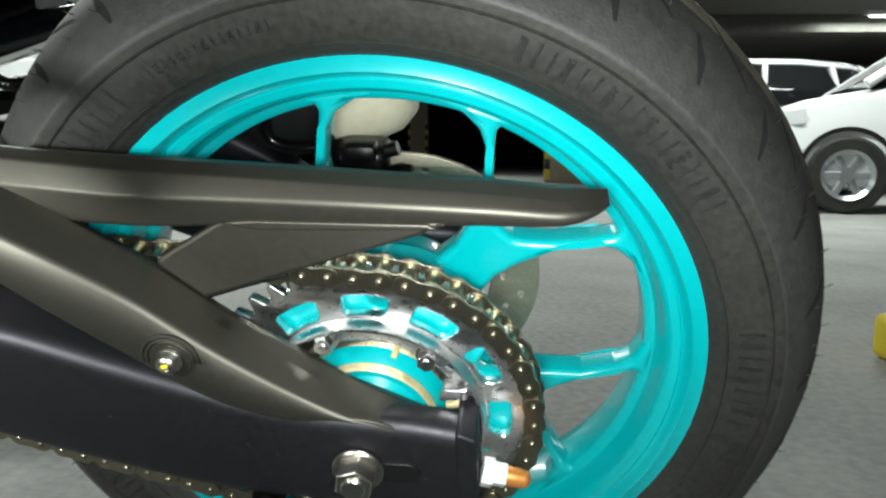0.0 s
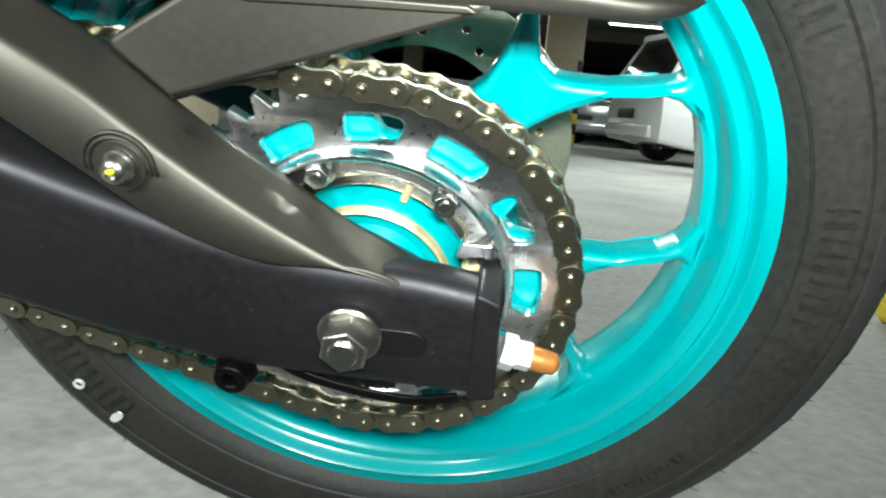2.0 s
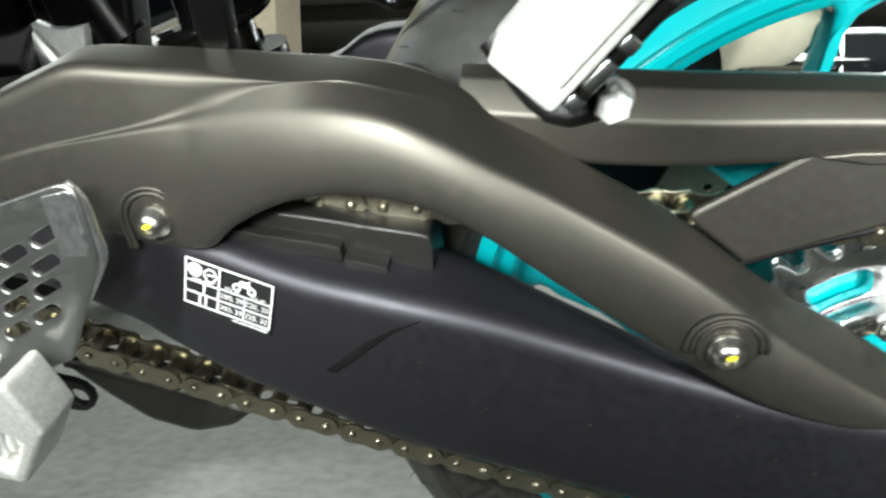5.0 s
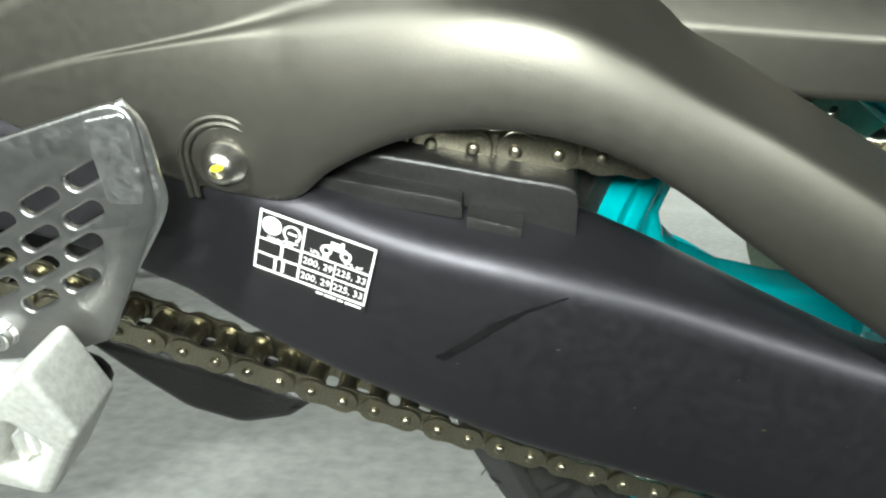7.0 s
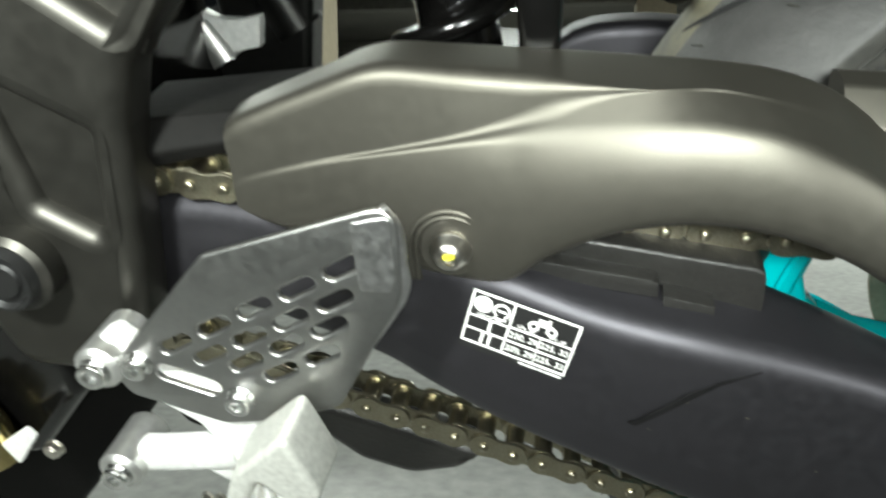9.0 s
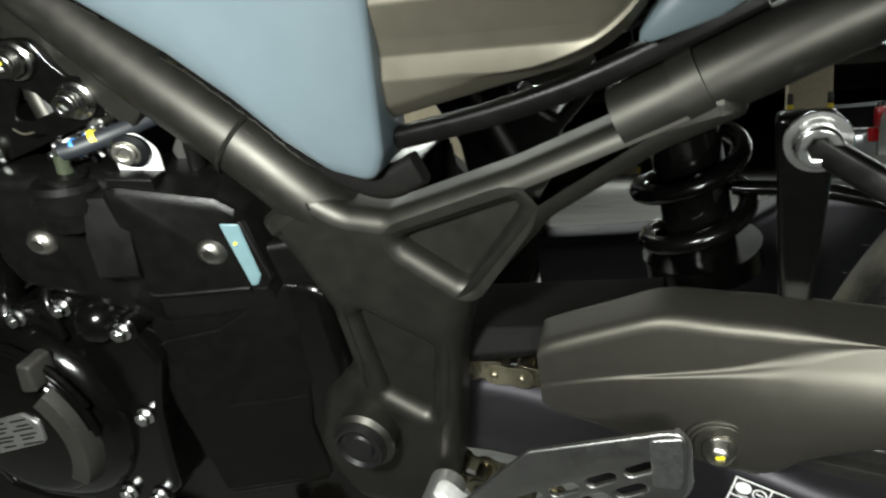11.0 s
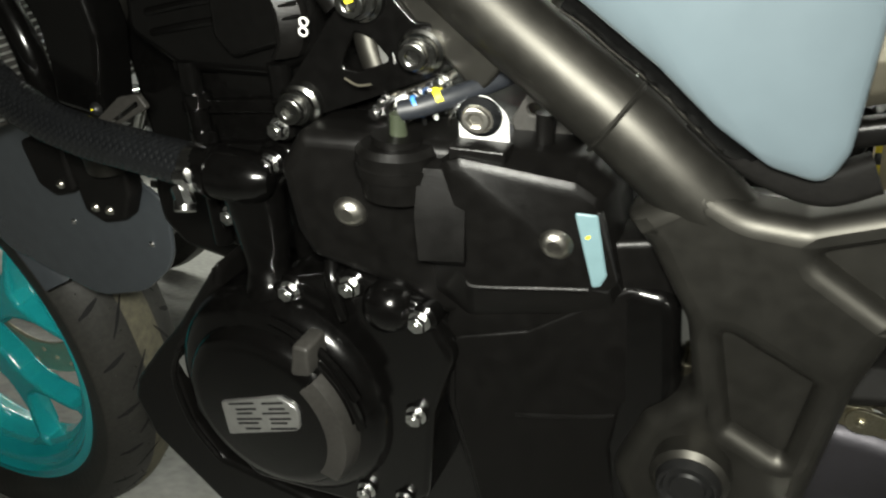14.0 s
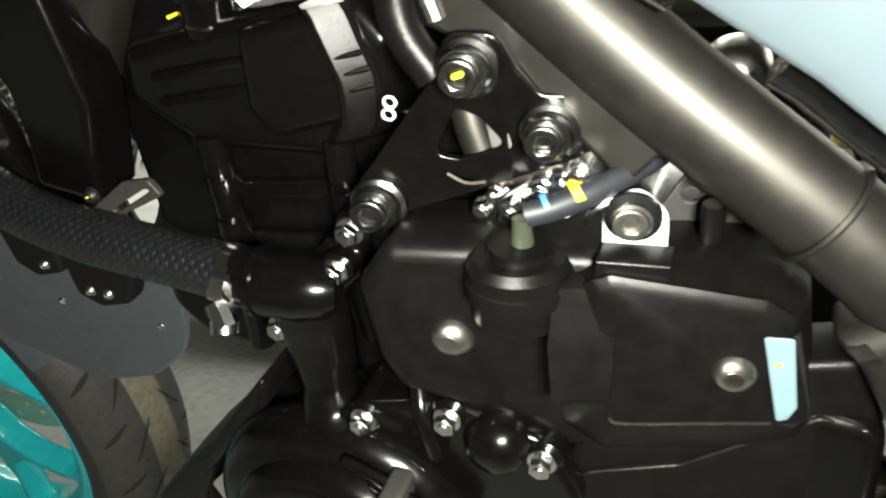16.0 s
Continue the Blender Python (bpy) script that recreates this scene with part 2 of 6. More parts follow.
def loft(rings, caps=True, closed=False):
    """A skin over rings of equal count."""
    bm = bmesh.new()
    vs = [[bm.verts.new(p) for p in r] for r in rings]
    n = len(vs[0])
    for a, b in zip(vs, vs[1:] + (vs[:1] if closed else [])):
        for i in range(n):
            bm.faces.new((a[i], a[(i + 1) % n], b[(i + 1) % n], b[i]))
    if caps and not closed:
        bm.faces.new(list(reversed(vs[0])))
        bm.faces.new(vs[-1])
    return bm


def smooth_path(pts, n=6):
    """Catmull-Rom through 3D points."""
    P = [Vector(p) for p in pts]
    P = [P[0] * 2 - P[1]] + P + [P[-1] * 2 - P[-2]]
    out = []
    for i in range(1, len(P) - 2):
        for j in range(n):
            s = j / n
            a, b, c, d = P[i - 1], P[i], P[i + 1], P[i + 2]
            out.append(0.5 * ((2 * b) + (c - a) * s + (2 * a - 5 * b + 4 * c - d) * s * s + (3 * b - a - 3 * c + d) * s ** 3))
    out.append(P[-2])
    return out


def tube(pts, r, n=14, smooth=6, flat=None):
    """A round (or, with flat=(w, h), a rounded flat) bar along a line; r may be one number for each point."""
    radii = r if isinstance(r, (list, tuple)) else [r] * len(pts)
    path = smooth_path(pts, smooth) if smooth else [Vector(p) for p in pts]
    k = len(path)
    rad = [np.interp(i / (k - 1) * (len(radii) - 1), range(len(radii)), radii) for i in range(k)]
    up = Vector((0, 1, 0))
    rings = []
    for i, p in enumerate(path):
        t = (path[min(i + 1, k - 1)] - path[max(i - 1, 0)]).normalized()
        if abs(t.dot(up)) > 0.95:
            up = Vector((0, 0, 1))
        a = (up - t * up.dot(t)).normalized()
        b = t.cross(a)
        if flat:
            w, h = flat
            prof = rounded([(-w / 2, -h / 2), (w / 2, -h / 2), (w / 2, h / 2), (-w / 2, h / 2)], min(w, h) * 0.3, 3)
            rings.append([p + (a * x + b * z) * (rad[i] if r != 1 else 1) for x, z in prof])
        else:
            rings.append([p + (a * math.cos(2 * math.pi * j / n) + b * math.sin(2 * math.pi * j / n)) * rad[i] for j in range(n)])
        up = a
    return loft(rings)


def lathe(profile, n=96, centre=(0, 0, 0), a0=0.0, a1=360.0):
    """Turns a profile of (radius, y) about the y axis through the centre."""
    full = abs(a1 - a0) >= 360
    rings = []
    m = n if full else n + 1
    for i in range(m):
        a = radians(a0 + (a1 - a0) * i / n)
        rings.append([(centre[0] + r * math.cos(a), centre[1] + y, centre[2] + r * math.sin(a)) for r, y in profile])
    bm = bmesh.new()
    vs = [[bm.verts.new(p) for p in r] for r in rings]
    for a, b in zip(vs, vs[1:] + (vs[:1] if full else [])):
        for i in range(len(profile) - 1):
            bm.faces.new((a[i], a[i + 1], b[i + 1], b[i]))
    bmesh.ops.remove_doubles(bm, verts=bm.verts, dist=1e-6)
    return bm


def drum(centre, r, y0, y1, bevel=0.001, n=32, bore=0.0):
    """A disc or pin along y from y0 (outer) to y1."""
    pr = [(bore, y0), (r - bevel, y0), (r, y0 + bevel), (r, y1 - bevel), (r - bevel, y1), (bore, y1)]
    return lathe(pr if not bore else pr + [(bore, y0)], n, (centre[0], 0, centre[1]))


def box(x0, x1, y0, y1, z0, z1, bevel=0.003, seg=2):
    bm = bmesh.new()
    bmesh.ops.create_cube(bm, size=1, matrix=Matrix.LocRotScale(((x0 + x1) / 2, (y0 + y1) / 2, (z0 + z1) / 2), None, (abs(x1 - x0), abs(y1 - y0), abs(z1 - z0))))
    if bevel:
        bmesh.ops.bevel(bm, geom=bm.edges[:], offset=bevel, segments=seg, affect="EDGES", profile=0.5)
    return bm


def join(*bms):
    out = bmesh.new()
    for b in bms:
        if isinstance(b, bmesh.types.BMesh):
            me = bpy.data.meshes.new("tmp")
            bmesh.ops.recalc_face_normals(b, faces=b.faces)
            b.to_mesh(me)
            b.free()
        else:
            me = b
        out.from_mesh(me)
        bpy.data.meshes.remove(me)
    return out


def bolt(name, x, z, y, r, parent, mat=STEEL, head=0.006, kind="dome", washer=1.45, label="", tint=None):
    """A bolt that looks out of the left side (towards -y), its seat at y."""
    if kind == "hex":
        prof = rounded([(x + r * 1.05 * math.cos(radians(60 * i + 20)), z + r * 1.05 * math.sin(radians(60 * i + 20))) for i in range(6)], r * 0.06, 2)
        bm = join(plate([prof], y - head, y, r * 0.12), drum((x, z), r * 0.55, y - head * 1.12, y, r * 0.08, 20), drum((x, z), r * washer, y - head * 0.22, y, r * 0.08, 28))
    elif kind == "socket":
        hexa = [(x + r * 0.5 * math.cos(radians(60 * i)), z + r * 0.5 * math.sin(radians(60 * i))) for i in range(6)]
        bm = join(plate([ring_pts(x, z, r, 28), hexa], y - head, y - head * 0.3, r * 0.14), drum((x, z), r * 0.97, y - head * 0.32, y, 0.0004, 28), drum((x, z), r * washer, y - head * 0.15, y, r * 0.05, 28))
    elif kind == "button":
        hexa = [(x + r * 0.42 * math.cos(radians(60 * i + 10)), z + r * 0.42 * math.sin(radians(60 * i + 10))) for i in range(6)]
        prof = [(r * 0.44, -head * 0.98), (r * 0.62, -head * 0.92), (r * 0.82, -head * 0.68), (r * 0.95, -head * 0.35), (r, -head * 0.1), (r, 0)]
        bm = join(lathe([(a, y + b) for a, b in prof], 32, (x, 0, z)), plate([ring_pts(x, z, r * 0.47, 24), hexa], y - head * 1.0, y - head * 0.4, r * 0.03), drum((x, z), r * 0.46, y - head * 0.42, y, 0.0002, 20))
    else:
        prof = [(0, -head * 0.78), (r * 0.3, -head * 0.78), (r * 0.36, -head * 1.0), (r * 0.62, -head * 0.93), (r * 0.85, -head * 0.7), (r, -head * 0.3), (r * washer, -head * 0.22), (r * washer, 0), (0, 0)]
        bm = lathe([(a, y + b) for a, b in prof], 28, (x, 0, z))
    ob = part(name, bm, mat, parent, label)
    if tint:
        part("paint_mark", plate([slot(x + r * 0.05, z + r * 0.2, r * 0.62, r * 0.3, 15)], y - head * 1.06, y - head * 0.8, 0.0002), tint, ob, "yellow paint mark")
    return ob


def slant(ob, x0, ky, kz, kx=0.0):
    """Sets a thing's part and all under it askew: deeper and lower with each metre behind x0."""
    m = Matrix(((1 + kx, 0, 0, -kx * x0), (ky, 1, 0, -ky * x0), (kz, 0, 1, -kz * x0), (0, 0, 0, 1)))
    for o in (ob, *ob.children_recursive):
        o.data.transform(m)


def text_mesh(body, size, mat, parent, m, name="lettering", label=""):
    cu = bpy.data.curves.new("lettering", "FONT")
    cu.body, cu.size, cu.extrude, cu.align_x, cu.align_y = body, size, 0.0001, "CENTER", "CENTER"
    ob = bpy.data.objects.new("lettering", cu)
    me = bpy.data.meshes.new_from_object(ob)
    bpy.data.objects.remove(ob)
    bpy.data.curves.remove(cu)
    return part(name, me, mat, parent, label, m=m)


def beam(rows, corners, r=0.006, n=4, sub=4):
    """A hollow-section arm along x. rows: x and the numbers from which corners(*numbers) gives the section's (y, z) corners."""
    path = smooth_path([(row[0], 0, 0) for row in rows], sub)
    k, count = len(rows[0]), len(path)
    cols = []
    for c in range(1, k):
        cols.append([v.x for v in smooth_path([(row[c], 0, 0) for row in rows], sub)])
    rings = []
    for i in range(count):
        sec = rounded(corners(*[c[i] for c in cols]), r, n)
        rings.append([(path[i].x, y, z) for y, z in sec])
    return loft(rings)


# ---------------------------------------------------------------- the motorcycle, in its own upright frame: x to the rear, y to its right, rear axle at (0, 0, 0.31)
AXLE = (0.0, 0.31)
PITCH, TEETH = 0.015875, 43
R_CHAIN = PITCH / (2 * math.sin(math.pi / TEETH))
bike = thing("motorcycle", "black motorcycle with cyan wheels leaning on its side stand", "motorcycle", LEAN)

# rear wheel
TYRE_PROFILE = [(0.2275, -0.050), (0.232, -0.0575), (0.243, -0.064), (0.257, -0.0685), (0.271, -0.0695), (0.2735, -0.070), (0.276, -0.0685), (0.287, -0.0615), (0.298, -0.050), (0.3065, -0.035), (0.3125, -0.019), (0.3165, -0.006)]


def wheel_tyre(name, cx, cz, scale_r, scale_y, label, grooves, shoulder=True):
    top = max(r for r, y in TYRE_PROFILE)
    prof = [(0.2325 + (r - 0.2325) * scale_r, y * scale_y) for r, y in TYRE_PROFILE]
    prof = prof + [(r, -y) for r, y in reversed(prof)]
    inner = [(0.222, 0.045 * scale_y), (0.222, -0.045 * scale_y)]
    ob = part(name, lathe(prof + inner + prof[:1], 128, (cx, 0, cz)), RUBBER, bike, label, 50)
    ob.data.materials.append(TREAD)
    ob.data.materials.append(SHOULDER)
    for p in ob.data.polygons:
        if shoulder and math.hypot(p.center.x - cx, p.center.z - cz) > 0.2325 + 0.0415 * scale_r:
            p.material_index = 2
        if abs(p.center.y) < 0.022 * scale_y and math.hypot(p.center.x - cx, p.center.z - cz) > 0.27:
            p.material_index = 1
    # tread grooves: dark slanted bars sunk in the shoulders, laid on the curved crown
    outer = [(0.2325 + (r - 0.2325) * scale_r, y * scale_y) for r, y in TYRE_PROFILE]
    ys, rs = [y for r, y in outer[5:]], [r for r, y in outer[5:]]
    bm = bmesh.new()
    for i in range(grooves):
        for side in (-1, 1):
            for kind in (0, 1):
                a0 = 2 * math.pi * (i + 0.25 * (side > 0) + 0.5 * kind) / grooves
                y0, y1 = ((-0.061, -0.036), (-0.040, -0.012))[kind]
                da = (0.075, 0.13)[kind]
                pts = []
                for j in range(6):
                    s = j / 5
                    y = (y0 + (y1 - y0) * s) * scale_y
                    r = float(np.interp(y, ys, rs)) + 0.0006
                    a = a0 + da * s * (1 if kind else 0.6)
                    w = (0.0036 - 0.0024 * abs(2 * s - 1)) / r
                    pts.append((r, y if side < 0 else -y, a, w))
                lo = [bm.verts.new((cx + r * math.cos(a - w), y, cz + r * math.sin(a - w))) for r, y, a, w in pts]
                hi = [bm.verts.new((cx + r * math.cos(a + w), y, cz + r * math.sin(a + w))) for r, y, a, w in pts]
                for j in range(5):
                    bm.faces.new((lo[j], lo[j + 1], hi[j + 1], hi[j]))
    tagged(part("tread_groove", bm, GROOVE, ob, "dark slanted tread grooves"), kind="stuff")
    # moulding whiskers
    bm = bmesh.new()
    for i in range(60):
        a = 2 * math.pi * i / 60 + random.uniform(-0.03, 0.03)
        for y in (-0.052, -0.03, 0.03):
            r = float(np.interp(-abs(y) * scale_y, ys, rs))
            c = Vector((cx + r * math.cos(a), y * scale_y, cz + r * math.sin(a)))
            d = Vector((math.cos(a + 0.5), y * 6, math.sin(a + 0.5))).normalized() * random.uniform(0.003, 0.007)
            bmesh.ops.create_cone(bm, cap_ends=True, segments=4, radius1=0.0005, radius2=0.0003, depth=d.length, matrix=Matrix.Translation(c + d / 2) @ d.to_track_quat("Z", "Y").to_matrix().to_4x4())
    tagged(part("moulding_whiskers", bm, RUBBER, ob), kind="stuff")
    return ob


GROOVE = material("groove_black", (0.008, 0.008, 0.008), 0.9, vary=0.2)
rear_tyre = wheel_tyre("rear_tyre", *AXLE, 1.0, 1.0, "wide black rubber rear tyre with slanted tread grooves", 30)
# raised sidewall lettering cannot be read: bars
for a0, count, tall in ((126, 11, 1), (101, 16, 0), (34, 17, 1), (-6, 9, 1), (-50, 12, 0), (205, 9, 1)):
    bm = bmesh.new()
    for i in range(count):
        a = radians(a0 + i * (2.15 if tall else 1.3))
        w = radians((0.30 + 0.34 * (i % 3 == 1)) * (1 if tall else 0.7))
        r0, r1 = (0.2455, 0.2615 - 0.0012 * (i % 4 == 2)) if tall else (0.2505, 0.2570)
        vs = [bm.verts.new((r * math.cos(b), -0.0652 - (r - 0.2455) * 0.24 - 0.0007, 0.31 + r * math.sin(b))) for r, b in ((r0, a - w), (r0, a + w), (r1, a + w * 0.8), (r1, a - w * 0.8))]
        bm.faces.new(vs)
    bmesh.ops.solidify(bm, geom=bm.faces[:], thickness=-0.0014)
    part("sidewall_lettering", bm, SHOULDER, rear_tyre, "raised black bars of sidewall lettering")
for rr, yy in ((0.2385, -0.0625), (0.266, -0.0697)):
    part("sidewall_rib", lathe([(rr - 0.001, yy), (rr, yy - 0.0012), (rr + 0.001, yy)], 128, (0, 0, 0.31)), RUBBER, rear_tyre)
for a, r in ((214, 0.262), (222, 0.262)):
    x, z = r * math.cos(radians(a)), 0.31 + r * math.sin(radians(a))
    part("sidewall_mark", plate([ring_pts(x, z, 0.0042, 16), ring_pts(x, z, 0.0026, 12)] if a < 220 else [slot(x, z, 0.012, 0.006, 40)], -0.0712, -0.0690, 0.0002), WHITE, rear_tyre, "small white paint mark")

RIM_PROFILE = [(0.2325, -0.056), (0.2328, -0.0535), (0.230, -0.0515), (0.224, -0.0512), (0.2185, -0.0525), (0.2165, -0.050), (0.2150, -0.0455), (0.2125, -0.0428), (0.2110, -0.0442), (0.2060, -0.0432), (0.2035, -0.041), (0.2015, -0.036), (0.1995, -0.026), (0.197, -0.021), (0.1935, -0.0195), (0.1905, -0.0165), (0.1895, -0.012)]
rim_loop = RIM_PROFILE + [(r, -y) for r, y in reversed(RIM_PROFILE)] + [(0.2335, 0.050), (0.225, 0.044), (0.203, 0.02), (0.203, -0.02), (0.225, -0.044), (0.2335, -0.050)]


def wheel_rim(name, cx, cz, ysc, label):
    return part(name, lathe([(r, y * ysc) for r, y in rim_loop] + [(rim_loop[0][0], rim_loop[0][1] * ysc)], 160, (cx, 0, cz)), CYAN, bike, label, 30)


def y_spoke(cx, cz, ang, parent, y0, y1, rn=0.108, spread=24.0, hub=0.04):
    """One forked spoke: a stem from the hub, a web at the fork and two arms to the rim."""
    def at(r, a):
        return (cx + r * math.cos(radians(ang + a)), cz + r * math.sin(radians(ang + a)))
    half = [(hub, -24), (0.078, -16), (0.098, -11.5), (0.116, -11.8), (0.148, -14.4), (0.172, -17.8), (0.183, -20.8), (0.1925, -26.5), (0.201, -31), (0.201, -14), (0.188, -17.6), (0.170, -15.5), (0.150, -11.6), (0.136, -7), (0.128, -3)]
    outline = [at(r, a) for r, a in half]
    mirror = [at(r, -a) for r, a in reversed(half)]
    return part("spoke", plate([rounded(outline + mirror, 0.006, 3)], y0, y1, 0.0055, 3), CYAN, parent, angle=60)


rear_rim = wheel_rim("rear_rim", *AXLE, 1.0, "glossy cyan cast rear rim with stepped bead")
for i in range(5):
    y_spoke(*AXLE, 47.5 + 72 * i, rear_rim, -0.0205, 0.006)
part("hub", join(lathe([(0.02, -0.078), (0.050, -0.078), (0.054, -0.074), (0.054, -0.05), (0.072, -0.043), (0.079, -0.036), (0.079, -0.010), (0.066, 0.0), (0.064, 0.03), (0.056, 0.05), (0.02, 0.05)], 48, (0, 0, 0.31)), *[tube([(0.048 * math.cos(radians(a)), -0.05, 0.31 + 0.048 * math.sin(radians(a))), (0.076 * math.cos(radians(a)), -0.05, 0.31 + 0.076 * math.sin(radians(a)))], 1, smooth=0, flat=(0.045, 0.016)) for a in range(0, 360, 60)]), CYAN, rear_rim, "cyan wheel hub")
part("brake_disc", plate([ring_pts(0, 0.31, 0.114, 72), ring_pts(0, 0.31, 0.072, 48)] + [ring_pts((0.082 + 0.009 * (i % 3)) * math.cos(radians(i * 10)), 0.31 + (0.082 + 0.009 * (i % 3)) * math.sin(radians(i * 10)), 0.0032, 10) for i in range(36)], 0.076, 0.080, 0.0005), DISC, rear_rim, "drilled steel brake disc")

# sprocket
sp = []
rt, rr_ = R_CHAIN + 0.0052, R_CHAIN - 0.0052
PHASE = 83.36
for i in range(TEETH):
    a = PHASE + 360 / TEETH * (i + 0.5)
    d = 360 / TEETH
    for da, r in ((-0.5, rr_ + 0.0002), (-0.33, rr_ + 0.0012), (-0.2, R_CHAIN + 0.001), (-0.09, rt), (0.09, rt), (0.2, R_CHAIN + 0.001), (0.33, rr_ + 0.0012)):
        sp.append((r * math.cos(radians(a + da * d)), 0.31 + r * math.sin(radians(a + da * d))))
SLOTS = []
for i in range(12):
    a = 88 - 30 * i
    outer = [(0.0940 * math.cos(radians(b)), 0.31 + 0.0940 * math.sin(radians(b))) for b in np.linspace(a - 9.5, a + 10.5, 3)]
    inner = [(0.0790 * math.cos(radians(b)), 0.31 + 0.0790 * math.sin(radians(b))) for b in np.linspace(a + 11.5, a - 7, 3)]
    SLOTS.append(rounded(outer + inner, [0.006, 0.006, 0.0045, 0.003, 0.006, 0.006], 5))
HUB_AT = Matrix.Translation((0, 0, 0.31))


def about_hub(me):
    me.transform(HUB_AT.inverted())
    return me


sprocket = part("rear_sprocket", lathe([(0.0565, -0.0945), (0.0575, -0.0985), (0.0600, -0.1030), (0.0635, -0.1045), (0.0640, -0.108)], 72, (0, 0, 0.31)), CHROME, bike, "polished steel rear sprocket with oval cut-outs")
part("toothed_disc", about_hub(plate([sp, ring_pts(0, 0.31, 0.055, 48)] + SLOTS, -0.103, -0.0955, 0.0008)), TURNED, sprocket, "turned steel toothed disc", 25, HUB_AT)
part("carrier_ring", lathe([(0.0635, -0.1035), (0.0635, -0.106), (0.0650, -0.1075), (0.0735, -0.1085), (0.0740, -0.1150), (0.0750, -0.1160), (0.0764, -0.1160), (0.0768, -0.1150), (0.0770, -0.1035)], 96, (0, 0, 0)), TURNED, sprocket, "bright turned carrier ring", 25, HUB_AT)
part("carrier_lip", lathe([(0.0430, -0.100), (0.0430, -0.1135), (0.0440, -0.1145), (0.0452, -0.1138), (0.0460, -0.1085)], 72, (0, 0, 0.31)), GOLD, sprocket, "gold edged bearing lip")
part("carrier", lathe([(0.0175, -0.111), (0.030, -0.111), (0.034, -0.107), (0.041, -0.109), (0.0425, -0.109), (0.0475, -0.100), (0.050, -0.092), (0.062, -0.0905), (0.062, -0.08), (0.02, -0.08)], 64, (0, 0, 0.31)), CYAN, sprocket, "cyan sprocket carrier")
lobes = [(r * math.cos(radians(54 + 60 * i + da)), 0.31 + r * math.sin(radians(54 + 60 * i + da))) for i in range(6) for da, r in ((-27, 0.078), (-21, 0.094), (0, 0.0955), (21, 0.094), (27, 0.078))]
part("carrier_flange", plate([rounded(lobes, 0.005, 2)], -0.0925, -0.078, 0.003), CYAN, sprocket, "cyan lobed carrier flange", 50)
for i in range(6):
    a = radians(70 + 60 * i)
    part("brass_shim", tube([(0.051 * math.cos(a), -0.099, 0.31 + 0.051 * math.sin(a)), (0.063 * math.cos(a), -0.099, 0.31 + 0.063 * math.sin(a))], 1, smooth=0, flat=(0.012, 0.004)), GOLD, sprocket, "brass coloured damper shim")
part("spacer", lathe([(0.009, -0.126), (0.0185, -0.126), (0.0195, -0.124), (0.0195, -0.10), (0.009, -0.10)], 32, (0, 0, 0.31)), DARK, sprocket, "black axle spacer")
for i in range(6):
    a = radians(54 + 56.5 * i if i < 2 else 54 + 60 * i - 4)
    bolt("sprocket_bolt", 0.0685 * math.cos(a), 0.31 + 0.0685 * math.sin(a), -0.1080, 0.0062, sprocket, CHROME, 0.0115, "hex", 1.3)

# chain: upper and lower runs, round both sprockets
FRONT, R_FRONT, CH_Y = (-0.578, 0.428), 0.036, -0.0985


def chain_loop():
    dx, dz = FRONT[0], FRONT[1] - 0.31
    dist = math.hypot(dx, dz)
    base = math.atan2(dz, dx)
    off = math.acos((R_CHAIN - R_FRONT) / dist)
    pts = []
    def P(c, r, a):
        return Vector((c[0] + r * math.cos(a), c[1] + r * math.sin(a)))
    au, al = base - off, base + off
    big = [P(AXLE, R_CHAIN, a) for a in np.linspace(al - 2 * math.pi, au, 240)]
    small = [P(FRONT, R_FRONT, a) for a in np.linspace(au, al, 60)]
    def run(p, q, sag):
        return [p.lerp(q, s) - Vector((0, sag * 4 * s * (1 - s))) for s in np.linspace(0.04, 0.96, 24)]
    return big + run(big[-1], small[0], 0.006) + small + run(small[-1], big[0], 0.009) + [big[0]]


loop = chain_loop()
acc = [0.0]
for a, b in zip(loop, loop[1:]):
    acc.append(acc[-1] + (b - a).length)
count = 2 * round(acc[-1] / PITCH / 2)


def on_chain(s):
    s = s % acc[-1]
    return Vector((np.interp(s, acc, [p.x for p in loop]), np.interp(s, acc, [p.y for p in loop])))


# start so that a pin lies at the sprocket's phase
best = min(range(2000), key=lambda i: (on_chain(acc[-1] * i / 2000) - Vector((R_CHAIN * math.cos(radians(PHASE)), 0.31 + R_CHAIN * math.sin(radians(PHASE))))).length)
START = acc[-1] * best / 2000
step = acc[-1] / count


def link_mesh(outer):
    h, w = 0.0074, 0.0061
    ol = []
    for side in (1, -1):
        for j in range(9):
            a = -math.pi / 2 + math.pi * j / 8
            ol.append((side * (PITCH / 2 + h * math.cos(a)), side * h * math.sin(a)))
        ol.append((0, side * w))
    y = 0.0102 if outer else 0.0079
    bits = [plate([ol], s * y - 0.0010, s * y + 0.0010, 0.0005, 1) for s in (-1, 1)]
    for px in (-PITCH / 2, PITCH / 2):
        if outer:
            bits.append(lathe([(0, -0.0134), (0.0014, -0.0133), (0.0022, -0.0128), (0.0026, -0.0122), (0.0026, 0.0122), (0.0022, 0.0128), (0, 0.0134)], 12, (px, 0, 0)))
        else:
            bits.append(lathe([(0, -0.0068), (0.0050, -0.0068), (0.0050, 0.0068), (0, 0.0068)], 14, (px, 0, 0)))
    bm = join(*bits)
    me = bpy.data.meshes.new("chain_link")
    bm.to_mesh(me)
    bm.free()
    finish(me, CHAIN, 40)
    return me


